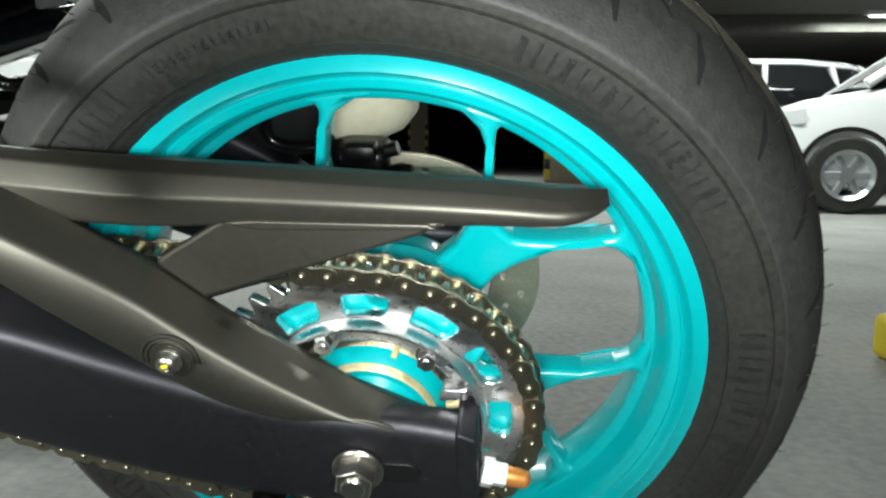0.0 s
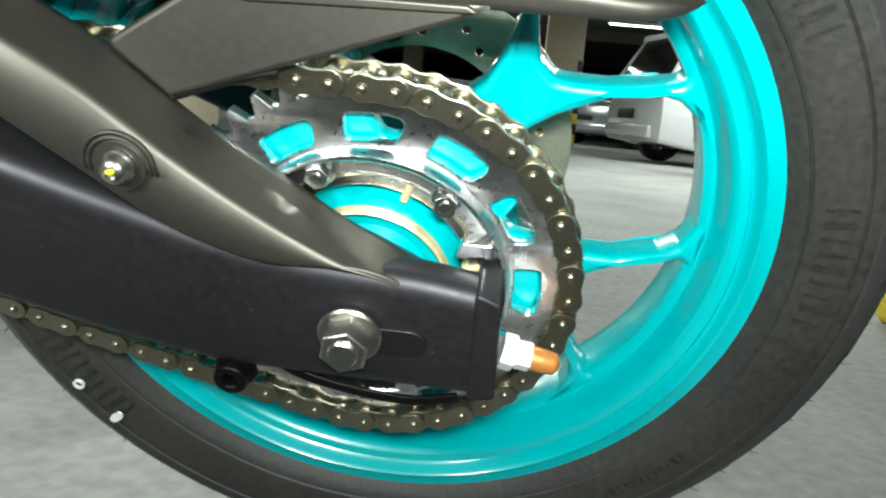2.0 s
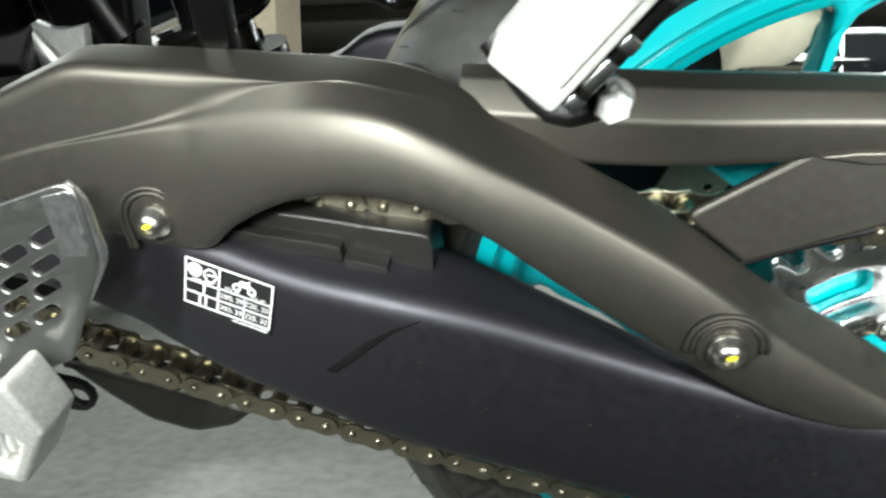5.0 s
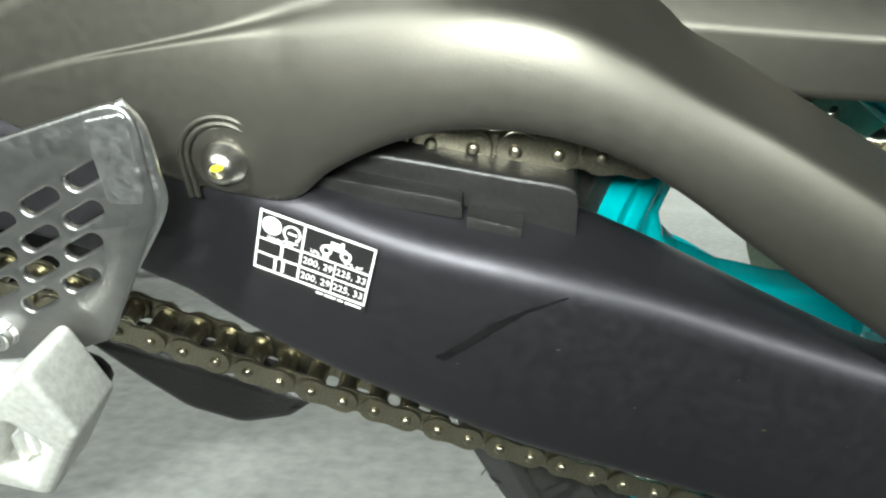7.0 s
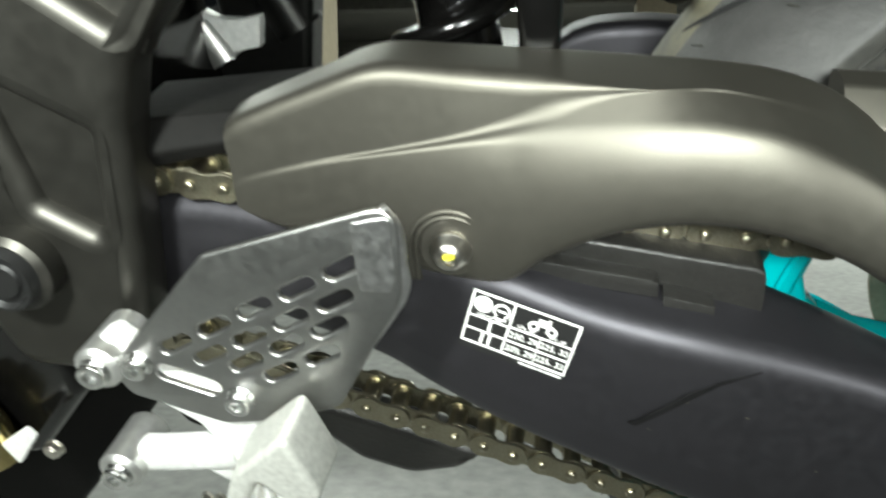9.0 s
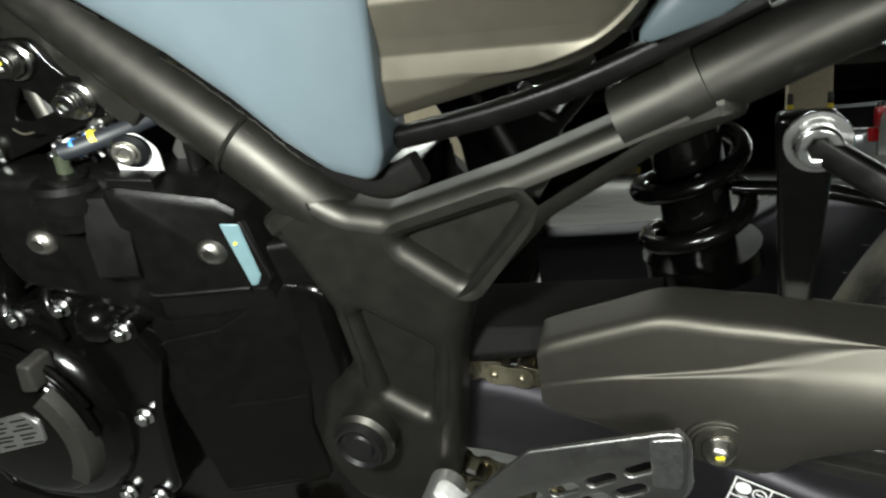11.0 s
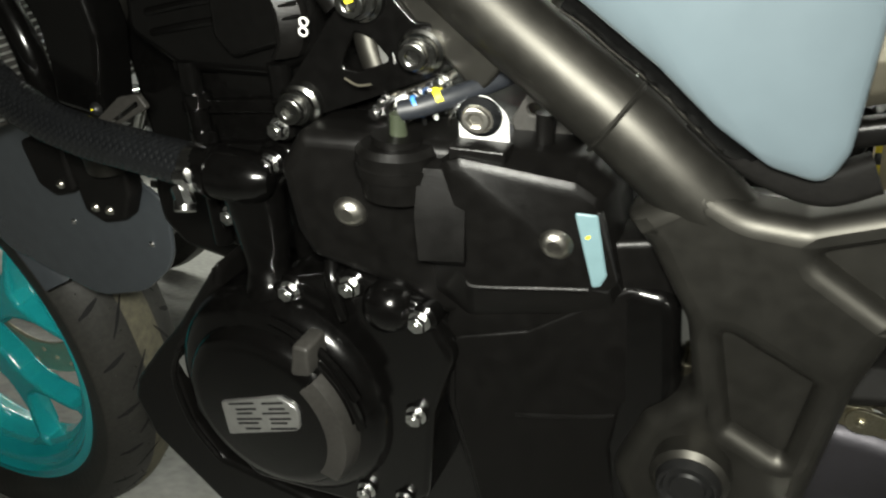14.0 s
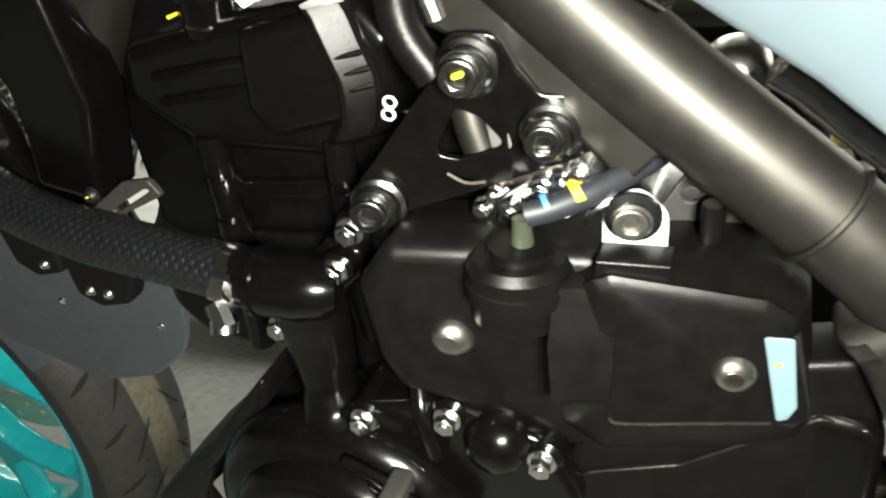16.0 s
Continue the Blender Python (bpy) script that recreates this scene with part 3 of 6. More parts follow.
chain = part("drive_chain", lathe([(0.009, -0.110), (0.012, -0.110), (0.012, -0.088), (0.009, -0.088)], 16, (FRONT[0], 0, FRONT[1])), CHAIN, bike, "oily steel roller drive chain")
meshes = [link_mesh(True), link_mesh(False)]
for i in range(count):
    a, b = on_chain(START + i * step), on_chain(START + (i + 1) * step)
    c = (a + b) / 2
    ob = new("link", meshes[i % 2])
    ob.parent = chain
    ob.matrix_basis = pose(c.x, CH_Y, c.y, 0, -math.degrees(math.atan2(b.y - a.y, b.x - a.x)), 0)

# swingarm: lower arm, its end plate and adjuster
ARM = [(-0.55, 0.440, 0.385, -0.105), (-0.47, 0.440, 0.386, -0.110), (-0.40, 0.4365, 0.374, -0.1255), (-0.37, 0.4325, 0.3595, -0.1315), (-0.338, 0.4265, 0.344, -0.1375), (-0.294, 0.413, 0.3275, -0.1435), (-0.255, 0.4055, 0.313, -0.147), (-0.207, 0.394, 0.298, -0.147), (-0.165, 0.381, 0.286, -0.147), (-0.12, 0.3675, 0.275, -0.147), (-0.07, 0.352, 0.267, -0.147), (-0.02, 0.3440, 0.266, -0.147), (0.03, 0.3405, 0.266, -0.147), (0.0635, 0.3355, 0.266, -0.147)]


def arm_inner(x):
    return float(np.interp(x, (-0.25, -0.12), (-0.090, -0.117)))


swingarm = part("swingarm", beam([(x, t, l, y, arm_inner(x)) for x, t, l, y in ARM], lambda t, l, y, yi: [(y + 0.002, l), (y, l + 0.30 * (t - l)), (y, t), (yi, t + float(np.interp(yi, (-0.117, -0.09), (-0.004, 0.011)))), (yi, l)], 0.0135, 8), SATIN, bike, "satin black box-section swingarm", 50)
part("far_arm", beam([(-0.50, 0.425, 0.375), (-0.42, 0.430, 0.372), (-0.345, 0.440, 0.362), (-0.30, 0.462, 0.352), (-0.22, 0.456, 0.330), (-0.12, 0.410, 0.290), (-0.04, 0.352, 0.270), (0.06, 0.340, 0.270)], lambda t, l: [(0.100, l), (0.100, t), (0.132, t), (0.132, l)], 0.010, 5), SATIN, swingarm, "satin black far arm of the swingarm", 50)
part("end_plate", plate([rounded([(0.0600, 0.3365), (0.0600, 0.2665), (0.0745, 0.269), (0.0730, 0.331)], 0.003)], -0.1485, -0.108, 0.0018), SATIN, swingarm, "black stamped axle adjuster plate")
part("adjuster_nut", tube([(0.0755, -0.134, 0.2925), (0.0825, -0.134, 0.291), (0.0826, -0.134, 0.291), (0.091, -0.134, 0.2895)], [0.0098, 0.0098, 0.0078, 0.0078], 6, 0), PEGALU, swingarm, "bright hexagonal lock nut")
part("adjuster_cap", tube([(0.089, -0.134, 0.290), (0.096, -0.134, 0.2885), (0.1035, -0.134, 0.287), (0.1065, -0.134, 0.2865)], [0.0064, 0.0066, 0.0060, 0.0025], 16, 4), COPPER, swingarm, "copper coloured rubber thread cap")
part("adjuster_tab", plate([rounded([(0.047, 0.336), (0.060, 0.3385), (0.066, 0.3365), (0.066, 0.346), (0.050, 0.346)], 0.002)], -0.120, -0.108, 0.001), CHROME, swingarm, "bright metal tab")
part("axle_slot", plate([slot(0.018, 0.3005, 0.040, 0.0165, 0)], -0.1486, -0.146, 0.0006), DARK, swingarm, "dark axle slot")
bolt("axle_nut", -0.0015, 0.3035, -0.148, 0.0125, swingarm, STEEL, 0.0165, "hex", 1.32, "zinc plated flanged axle nut")
part("axle_stub", drum((-0.0015, 0.3035), 0.0078, -0.1665, -0.148, 0.001, 24), STEEL, swingarm)
# lower bracket of the chain slider with its bolt, and the curved lower guard
part("lower_guard", tube([(-0.05, -0.135, 0.270), (-0.03, -0.135, 0.259), (0.0, -0.135, 0.252), (0.03, -0.135, 0.250), (0.055, -0.135, 0.256)], 1, smooth=6, flat=(0.0025, 0.006)), PLASTIC, swingarm, "thin black lower chain guard")
bolt("slider_bolt", -0.068, 0.262, -0.138, 0.0095, swingarm, PLASTIC, 0.012, "socket", 1.25, "black socket bolt")

# swingarm cover: front plate that runs into an arch down to the axle
COVER = [(-0.4435, 0.451, 0.462, 0.465, 0.4885, 0.4905, -0.1315, -0.131), (-0.434, 0.4445, 0.467, 0.469, 0.4935, 0.4952, -0.1325, -0.132), (-0.405, 0.437, 0.4745, 0.476, 0.5045, 0.5062, -0.1345, -0.133), (-0.38, 0.43, 0.4795, 0.4805, 0.512, 0.5148, -0.1375, -0.134), (-0.352, 0.425, 0.4842, 0.486, 0.5105, 0.5138, -0.1405, -0.1345), (-0.333, 0.426, 0.487, 0.4905, 0.5085, 0.5122, -0.143, -0.1335), (-0.318, 0.438, 0.489, 0.4955, 0.5066, 0.511, -0.145, -0.1335), (-0.3, 0.448, 0.4914, 0.5005, 0.5045, 0.5096, -0.147, -0.134), (-0.282, 0.4545, 0.493, 0.503, 0.5034, 0.5083, -0.149, -0.135), (-0.262, 0.457, 0.494, 0.502, 0.5026, 0.5068, -0.1505, -0.136), (-0.24, 0.4545, 0.4905, 0.497, 0.498, 0.5036, -0.152, -0.1375), (-0.22, 0.448, 0.4815, 0.4885, 0.491, 0.4965, -0.153, -0.139), (-0.2, 0.4365, 0.4705, 0.4755, 0.478, 0.4825, -0.154, -0.14), (-0.17, 0.414, 0.4545, 0.4575, 0.46, 0.4645, -0.155, -0.1445), (-0.125, 0.382, 0.4265, 0.4295, 0.432, 0.4365, -0.155, -0.1445), (-0.1, 0.364, 0.4075, 0.4105, 0.413, 0.4165, -0.155, -0.1445), (-0.075, 0.35, 0.3875, 0.3905, 0.393, 0.3965, -0.154, -0.1445), (-0.04, 0.338, 0.3625, 0.3665, 0.37, 0.3745, -0.151, -0.1445), (-0.01, 0.3405, 0.3465, 0.349, 0.3505, 0.3545, -0.149, -0.145), (0.012, 0.3375, 0.339, 0.34, 0.3412, 0.3435, -0.1475, -0.145), (0.034, 0.326, 0.328, 0.3285, 0.329, 0.33, -0.144, -0.142)]


def cover_section(low, brow, crease, ridge, top, yb, yp, flat):
    """The cover's section: the arch's bowed face, the shelf above its brow, the plate behind and the top; flat joins shelf and top in one facet."""
    d, face = yp - yb, brow - low
    bow = min(1.0, d / 0.010)
    y0, y3 = yb + 0.0055 * bow, yp + 0.024
    def on_facet(z):
        return y0 + (y3 - y0) * (z - brow) / max(1e-4, top - brow)
    yc, yr = (yp + 0.0004) * (1 - flat) + on_facet(crease) * flat, yp * (1 - flat) + on_facet(ridge) * flat
    return [(yb + 0.006, low), (yb + 0.0012, low + 0.004), (yb + 0.0002, low + 0.25 * face), (yb, low + 0.45 * face), (yb + 0.0008 * bow, low + 0.66 * face), (yb + 0.0026 * bow, low + 0.84 * face), (y0, brow), (yc, crease), (yr, ridge), (y3, top), (yp + 0.032, top - 0.004), (yb + 0.030, low)]


swing_cover = part("swingarm_cover", beam([row + (float(np.interp(row[0], (-0.28, -0.215), (0, 1))),) for row in COVER], cover_section, [0.004, 0.05, 1, 1, 1, 1, 1, 0.02, 0.008, 0.006, 0.004, 0.004], 5, 5), SATIN_PLASTIC, bike, "satin black arched plastic swingarm cover", 70)
for bx, bz, by in ((-0.3545, 0.4420, -0.1395), (-0.1030, 0.3905, -0.156)):
    for r0 in (0.0140, 0.0165):
        arch = [(bx + r0 * math.cos(radians(a)), by - 0.0004, bz + r0 * math.sin(radians(a))) for a in range(0, 181, 15)]
        foot = 0.015 if bx < -0.3 else 0.003
        part("cup_rim", tube([(bx + r0, by + 0.001, bz - foot)] + arch + [(bx - r0, by + 0.001, bz - foot)], 0.0012, 8, 2), SATIN_PLASTIC, swing_cover)
    part("cup_floor", drum((bx, bz), 0.0125, by - 0.0006, by + 0.002, 0.0003), SATIN_PLASTIC, swing_cover)
    bolt("cover_bolt", bx, bz, by - 0.001, 0.0074, swing_cover, STEEL, 0.0080, "dome", 1.08, "domed zinc bolt", YELLOW)
# chain guard: long pointed bar over the chain with a web under it
GUARD = [(-0.215, 0.461, 0.496, 0.497, -0.1195), (-0.13, 0.4565, 0.490, 0.492, -0.1225), (-0.06, 0.4595, 0.487, 0.489, -0.1235), (0.012, 0.462, 0.483, 0.485, -0.1235), (0.08, 0.462, 0.479, 0.481, -0.123), (0.112, 0.462, 0.4755, 0.4775, -0.122), (0.124, 0.4625, 0.4745, 0.4765, -0.120), (0.134, 0.4645, 0.4725, 0.4745, -0.115), (0.141, 0.4665, 0.4705, 0.4720, -0.109), (0.145, 0.4680, 0.4695, 0.4705, -0.104)]
guard = part("chain_guard", beam(GUARD, lambda l, rg, t, y: [(y + 0.002, l), (y, l + 0.64 * (rg - l)), (y + 0.0095, rg), (y + 0.020, t + 0.001), (-0.092, t - 0.001), (-0.094, l)], 0.005, 4), SATIN_PLASTIC, bike, "satin black pointed plastic chain guard", 50)
part("guard_web", plate([rounded([(-0.066, 0.468), (-0.120, 0.4345), (-0.092, 0.410), (-0.042, 0.4275), (0.040, 0.456), (0.060, 0.466)], [0.004, 0.005, 0.003, 0.004, 0.004, 0.002])], -0.1215, -0.1155, 0.0028, 3), SATIN_PLASTIC, guard)
part("guard_rib", plate([rounded([(-0.074, 0.4625), (-0.055, 0.4645), (0.045, 0.4645), (0.052, 0.461), (-0.05, 0.4585)], 0.001, 2)], -0.1235, -0.118, 0.0012), SATIN_PLASTIC, guard)
part("guard_lip", tube([(-0.094, -0.1175, 0.4085), (-0.075, -0.1175, 0.4160), (-0.052, -0.1175, 0.4235), (-0.040, -0.1175, 0.4262)], [0.002, 0.0024, 0.0024, 0.0016], 8, 4), SCUFF, guard, "black rubber lip")
# chain slider pad on the arm
part("chain_slider", beam([(-0.40, 0.4505, 0.438), (-0.30, 0.4355, 0.419), (-0.262, 0.4290, 0.412), (-0.236, 0.4245, 0.402), (-0.232, 0.420, 0.40)], lambda t, l: [(-0.121, l), (-0.121, t), (-0.088, t + 0.004), (-0.088, l)], 0.002, 3), DUSTY, swingarm, "dusty black plastic chain slider")
part("slider_ledge", beam([(-0.345, 0.4335, 0.4260), (-0.30, 0.4255, 0.4175), (-0.277, 0.4215, 0.4135), (-0.274, 0.4190, 0.4135)], lambda t, l: [(-0.127, l), (-0.127, t), (-0.119, t + 0.002), (-0.119, l)], 0.0012, 2, 2), DUSTY, swingarm)
part("slider_lug", beam([(-0.272, 0.4165, 0.4085), (-0.255, 0.4125, 0.4055), (-0.252, 0.412, 0.4075)], lambda t, l: [(-0.130, l), (-0.130, t), (-0.118, t + 0.001), (-0.118, l)], 0.0012, 2, 2), DUSTY, swingarm)
part("lower_slider", plate([rounded([(-0.475, 0.335), (-0.442, 0.302), (-0.420, 0.283), (-0.392, 0.274), (-0.366, 0.281), (-0.350, 0.2945), (-0.40, 0.313)], [0.008, 0.02, 0.02, 0.02, 0.016, 0.004, 0.008], 8)], -0.106, -0.084, 0.006, 4), DUSTY, swingarm, "black curved lower chain slider")

# pressure label on the arm
LABEL = Matrix.Translation((-0.3285, -0.1400, 0.4027)) @ Matrix.Scale(0.965, 4) @ Matrix.Rotation(radians(16), 4, "Y") @ Matrix.Rotation(radians(-8), 4, "Z") @ Matrix.Rotation(radians(90), 4, "X")
label = part("pressure_label", join(box(-0.0240, 0.0240, -0.0172, 0.0141, -0.0004, 0.0, 0)), INK, swingarm, "black and white tyre pressure label", m=LABEL)


def bar(x0, x1, y0, y1, z=0.0):
    return box(x0, x1, y0, y1, z, z + 0.0003, 0)


lines = [bar(-0.0237, 0.0237, 0.0129, 0.0138), bar(-0.0237, 0.0237, -0.0138, -0.0129), bar(-0.0237, -0.0228, -0.0129, 0.0129), bar(0.0228, 0.0237, -0.0129, 0.0129), bar(-0.0055, -0.0046, -0.0129, 0.0129), bar(-0.0228, -0.0055, 0.0004, 0.0011), bar(-0.0228, 0.0228, -0.0065, -0.0057), bar(-0.0046, 0.0228, 0.0008, 0.0015), bar(0.0088, 0.0094, -0.0129, 0.0008)]
for piece in lines:
    part("label_line", piece, WHITE, label)

def flat_ring(cx, cy, r0, r1, a0=0, a1=360, n=24):
    bm = bmesh.new()
    vs = [(bm.verts.new((cx + r0 * math.cos(a), cy + r0 * math.sin(a), 0.0003)), bm.verts.new((cx + r1 * math.cos(a), cy + r1 * math.sin(a), 0.0003))) for a in [radians(a0 + (a1 - a0) * i / n) for i in range(n + 1)]]
    for p, q in zip(vs, vs[1:]):
        bm.faces.new((p[0], q[0], q[1], p[1]))
    return bm


for piece in (flat_ring(-0.0182, 0.0078, 0.0002, 0.0041), flat_ring(-0.0098, 0.0072, 0.0028, 0.0038, -60, 240), bar(-0.0115, -0.0078, 0.0066, 0.0074), bar(-0.0125, -0.0070, 0.0028, 0.0034), flat_ring(0.0045, 0.0058, 0.0012, 0.0024), flat_ring(0.0125, 0.0058, 0.0012, 0.0024), bar(0.0045, 0.0125, 0.0068, 0.0084), bar(0.0058, 0.0098, 0.0084, 0.0102), bar(0.0098, 0.0112, 0.0078, 0.0112), bar(-0.0135, -0.0123, -0.0052, -0.001), flat_ring(-0.0129, 0.0, 0.0001, 0.0009, 0, 360, 10), bar(-0.0155, -0.0143, -0.0122, -0.0082), bar(-0.0122, -0.011, -0.0122, -0.0082), flat_ring(-0.0149, -0.0074, 0.0001, 0.0008, 0, 360, 10), flat_ring(-0.0116, -0.0074, 0.0001, 0.0008, 0, 360, 10), bar(0.0035, 0.0062, -0.0158, -0.0150), bar(0.0070, 0.0118, -0.0158, -0.0150), bar(0.0126, 0.0150, -0.0158, -0.0150), bar(0.0158, 0.0225, -0.0158, -0.0150)):
    part("label_symbol", piece, WHITE, label)
for tx, ty, body, size in ((0.0022, -0.0025, "200, 29", 0.0042), (0.0160, -0.0025, "225, 33", 0.0042), (0.0022, -0.0098, "200, 29", 0.0042), (0.0160, -0.0098, "225, 33", 0.0042), (0.0022, 0.0030, "kPa, psi", 0.0026), (0.0160, 0.0030, "kPa, psi", 0.0026), (-0.0142, 0.0021, "100kPa=1bar", 0.0022)):  # lower line of small print is unreadable
    text_mesh(body, size, WHITE, label, Matrix.Translation((tx, ty, 0.0002)))

# scuff on the arm below the label
part("scuff", plate([rounded([(-0.2845, 0.3640), (-0.281, 0.3655), (-0.270, 0.3738), (-0.262, 0.3808), (-0.250, 0.3884), (-0.230, 0.3965), (-0.249, 0.3868), (-0.2595, 0.3785), (-0.2685, 0.3712), (-0.2805, 0.3625)], 0.001, 2)], -0.1476, -0.1468, 0.0001), SCUFF, swingarm, "dark scuff mark")

random.seed(7)
bm = bmesh.new()
for i in range(14):
    x = random.uniform(-0.33, 0.05)
    top, low_ = float(np.interp(x, [r[0] for r in ARM], [r[1] for r in ARM])), float(np.interp(x, [r[0] for r in ARM], [r[2] for r in ARM]))
    z = random.uniform(low_ + 0.4 * (top - low_), top - 0.012)
    r0 = random.uniform(0.0002, 0.0006)
    bmesh.ops.create_circle(bm, cap_ends=True, segments=6, radius=r0, matrix=Matrix.Translation((x, -0.14725, z)) @ Matrix.Rotation(radians(90), 4, "X") @ Matrix.Scale(random.uniform(1, 2.4), 4, (1, 0, 0)))
tagged(part("dust_specks", bm, TAUPE, swingarm, "pale dust specks"), kind="stuff")
# ---------------------------------------------------------------- rider's foot peg, heel guard and hanger
HOLES = []
for x0, z0, n in ((-0.3895, 0.4495, 5), (-0.3945, 0.435, 4), (-0.3985, 0.4225, 3), (-0.4035, 0.4085, 2)):
    for i in range(n):
        HOLES.append(slot(x0 - 0.0190 * i, z0 - 0.0098 * i, 0.0165, 0.0060, 28))
heel_outline = rounded([(-0.367, 0.4765), (-0.444, 0.453), (-0.474, 0.422), (-0.500, 0.395), (-0.493, 0.3815), (-0.453, 0.368), (-0.423, 0.3725), (-0.400, 0.382), (-0.3685, 0.437)], [0.009, 0.008, 0.02, 0.006, 0.006, 0.01, 0.01, 0.008, 0.02])
heel = part("heel_guard", plate([heel_outline, slot(-0.4645, 0.3915, 0.029, 0.0085, -20)] + HOLES, -0.168, -0.1645, 0.0012), HEEL, bike, "brushed aluminium heel guard with slotted holes", 30)
part("hammered_edge", plate([rounded([(-0.3700, 0.4715), (-0.3845, 0.4685), (-0.3840, 0.4400), (-0.3720, 0.4400), (-0.3700, 0.4460)], 0.002)], -0.1686, -0.1660, 0.0006), HAMMERED, heel, "hammered bright rear face")
part("rear_edge", tube([(-0.3725, -0.1655, 0.4740), (-0.3690, -0.1645, 0.4650), (-0.3685, -0.1640, 0.450), (-0.3695, -0.1640, 0.4360), (-0.385, -0.1645, 0.411)], [0.0016, 0.0026, 0.0026, 0.0024, 0.0014], 10, 5), HAMMERED, heel, "rounded hammered rear edge")
for x, z in ((-0.4845, 0.3995), (-0.4425, 0.3835)):
    bolt("guard_bolt", x, z, -0.168, 0.0052, heel, CHROME, 0.006, "socket", 1.2)
hanger = part("peg_hanger", join(plate([rounded([(-0.512, 0.404), (-0.498, 0.410), (-0.478, 0.390), (-0.446, 0.376), (-0.422, 0.376), (-0.428, 0.354), (-0.444, 0.336), (-0.462, 0.325), (-0.474, 0.333), (-0.463, 0.350), (-0.469, 0.362), (-0.495, 0.380), (-0.510, 0.388)], 0.005)], -0.164, -0.150, 0.003)), PEGALU, bike, "bright cast aluminium foot peg hanger")
for x, z in ((-0.503, 0.397), (-0.512, 0.335)):
    part("hanger_boss", drum((x, z), 0.0105, -0.172, -0.14, 0.002), ALU, hanger)
    bolt("hanger_bolt", x, z, -0.172, 0.0062, hanger, CHROME, 0.005, "socket", 1.15)
part("hanger_arm", tube([(-0.512, -0.158, 0.335), (-0.485, -0.158, 0.338), (-0.455, -0.16, 0.345)], 1, smooth=3, flat=(0.014, 0.015)), PEGALU, hanger)
PEG_EDGE = rounded([(-0.4115, 0.3950), (-0.4010, 0.3645), (-0.4225, 0.3310), (-0.4500, 0.3370), (-0.4365, 0.3730)], [0.004, 0.005, 0.005, 0.006, 0.005])
PEG_WINDOW = rounded([(-0.4265, 0.3695), (-0.4140, 0.3580), (-0.4265, 0.3385), (-0.4385, 0.3455)], 0.002)
peg = part("foot_peg", plate([PEG_EDGE, PEG_WINDOW], -0.200, -0.172, 0.0028, 3), PEGCAST, hanger, "cast aluminium foot peg")
part("peg_core", plate([PEG_WINDOW], -0.1885, -0.174, 0.0005), STEEL, peg, "duller recessed core")
for i in range(3):
    part("core_rib", box(-0.4345 + 0.0058 * i, -0.4318 + 0.0058 * i, -0.1935, -0.186, 0.3425 + 0.004 * i, 0.3560 + 0.004 * i, 0.0006), PEGALU, peg)
part("peg_spring", tube([(-0.47 + 0.003 * i, -0.176, 0.327 + 0.0045 * (i % 2)) for i in range(8)], 0.0016, 6, 3), STEEL, hanger)
part("stand_lug", plate([slot(-0.545, 0.238, 0.062, 0.030, -12), ring_pts(-0.527, 0.234, 0.0075, 16)], -0.034, -0.028, 0.001), PLASTIC, hanger, "black lug with a round hole")

# passenger's foot peg and its hanger arm from the rear frame
arm2 = part("passenger_hanger", join(tube([(-0.325, -0.132, 0.600), (-0.302, -0.146, 0.588), (-0.280, -0.150, 0.5755), (-0.257, -0.154, 0.5625), (-0.222, -0.166, 0.554), (-0.188, -0.178, 0.552)], 1, smooth=4, flat=(0.009, 0.0115))), BLACKMETAL, bike, "black passenger foot peg hanger")
bolt("hanger_bolt", -0.320, 0.5985, -0.134, 0.0085, arm2, CHROME, 0.008, "socket", 1.5, "bright socket bolt")
PEG = Matrix.Translation((-0.186, -0.240, 0.534)) @ Matrix.Rotation(radians(-48), 4, "Y")
peg2 = part("passenger_peg", join(box(0.006, 0.085, -0.014, 0.0140, -0.0100, 0.0100, 0.0018), box(0.012, 0.080, -0.0152, -0.0130, -0.0070, -0.0010, 0.0008)), PEGCAST, arm2, "worn bright cast aluminium passenger foot peg", m=PEG)
rail = part("peg_rail", box(0.008, 0.084, -0.010, 0.012, -0.0150, -0.0095, 0.0015), BLACKMETAL, peg2, "dark side rail")
# small chrome bits set along the rail for its glints
for i, (a, b, h) in enumerate(((0.009, 0.013, 0.004), (0.0155, 0.024, 0.0025), (0.027, 0.031, 0.004), (0.041, 0.044, 0.002), (0.058, 0.063, 0.003))):
    part("peg_tooth", box(a, b, -0.0125 - 0.0008 * (i % 2), -0.004, -0.0125 - h * 0.5, -0.0105, 0.0006), CHROME, rail)
part("peg_rubber", box(0.024, 0.08, -0.010, 0.016, 0.0098, 0.0165, 0.004), PLASTIC, peg2, "black peg rubber")
for a in (0.030, 0.043):
    part("peg_stud", tube([(a, -0.010, 0.0135), (a + 0.001, -0.0125, 0.0145), (a + 0.0015, -0.0135, 0.015)], [0.0045, 0.0042, 0.0020], 14, 0), CHROME, peg2)
part("peg_fork", tube([(-0.188, -0.215, 0.540), (-0.172, -0.225, 0.524), (-0.158, -0.228, 0.528)], 1, smooth=4, flat=(0.02, 0.010)), PLASTIC, arm2, "black peg fork")
bolt("peg_bolt", -0.1595, 0.5285, -0.232, 0.0045, arm2, PEGALU, 0.008, "hex", 1.2)

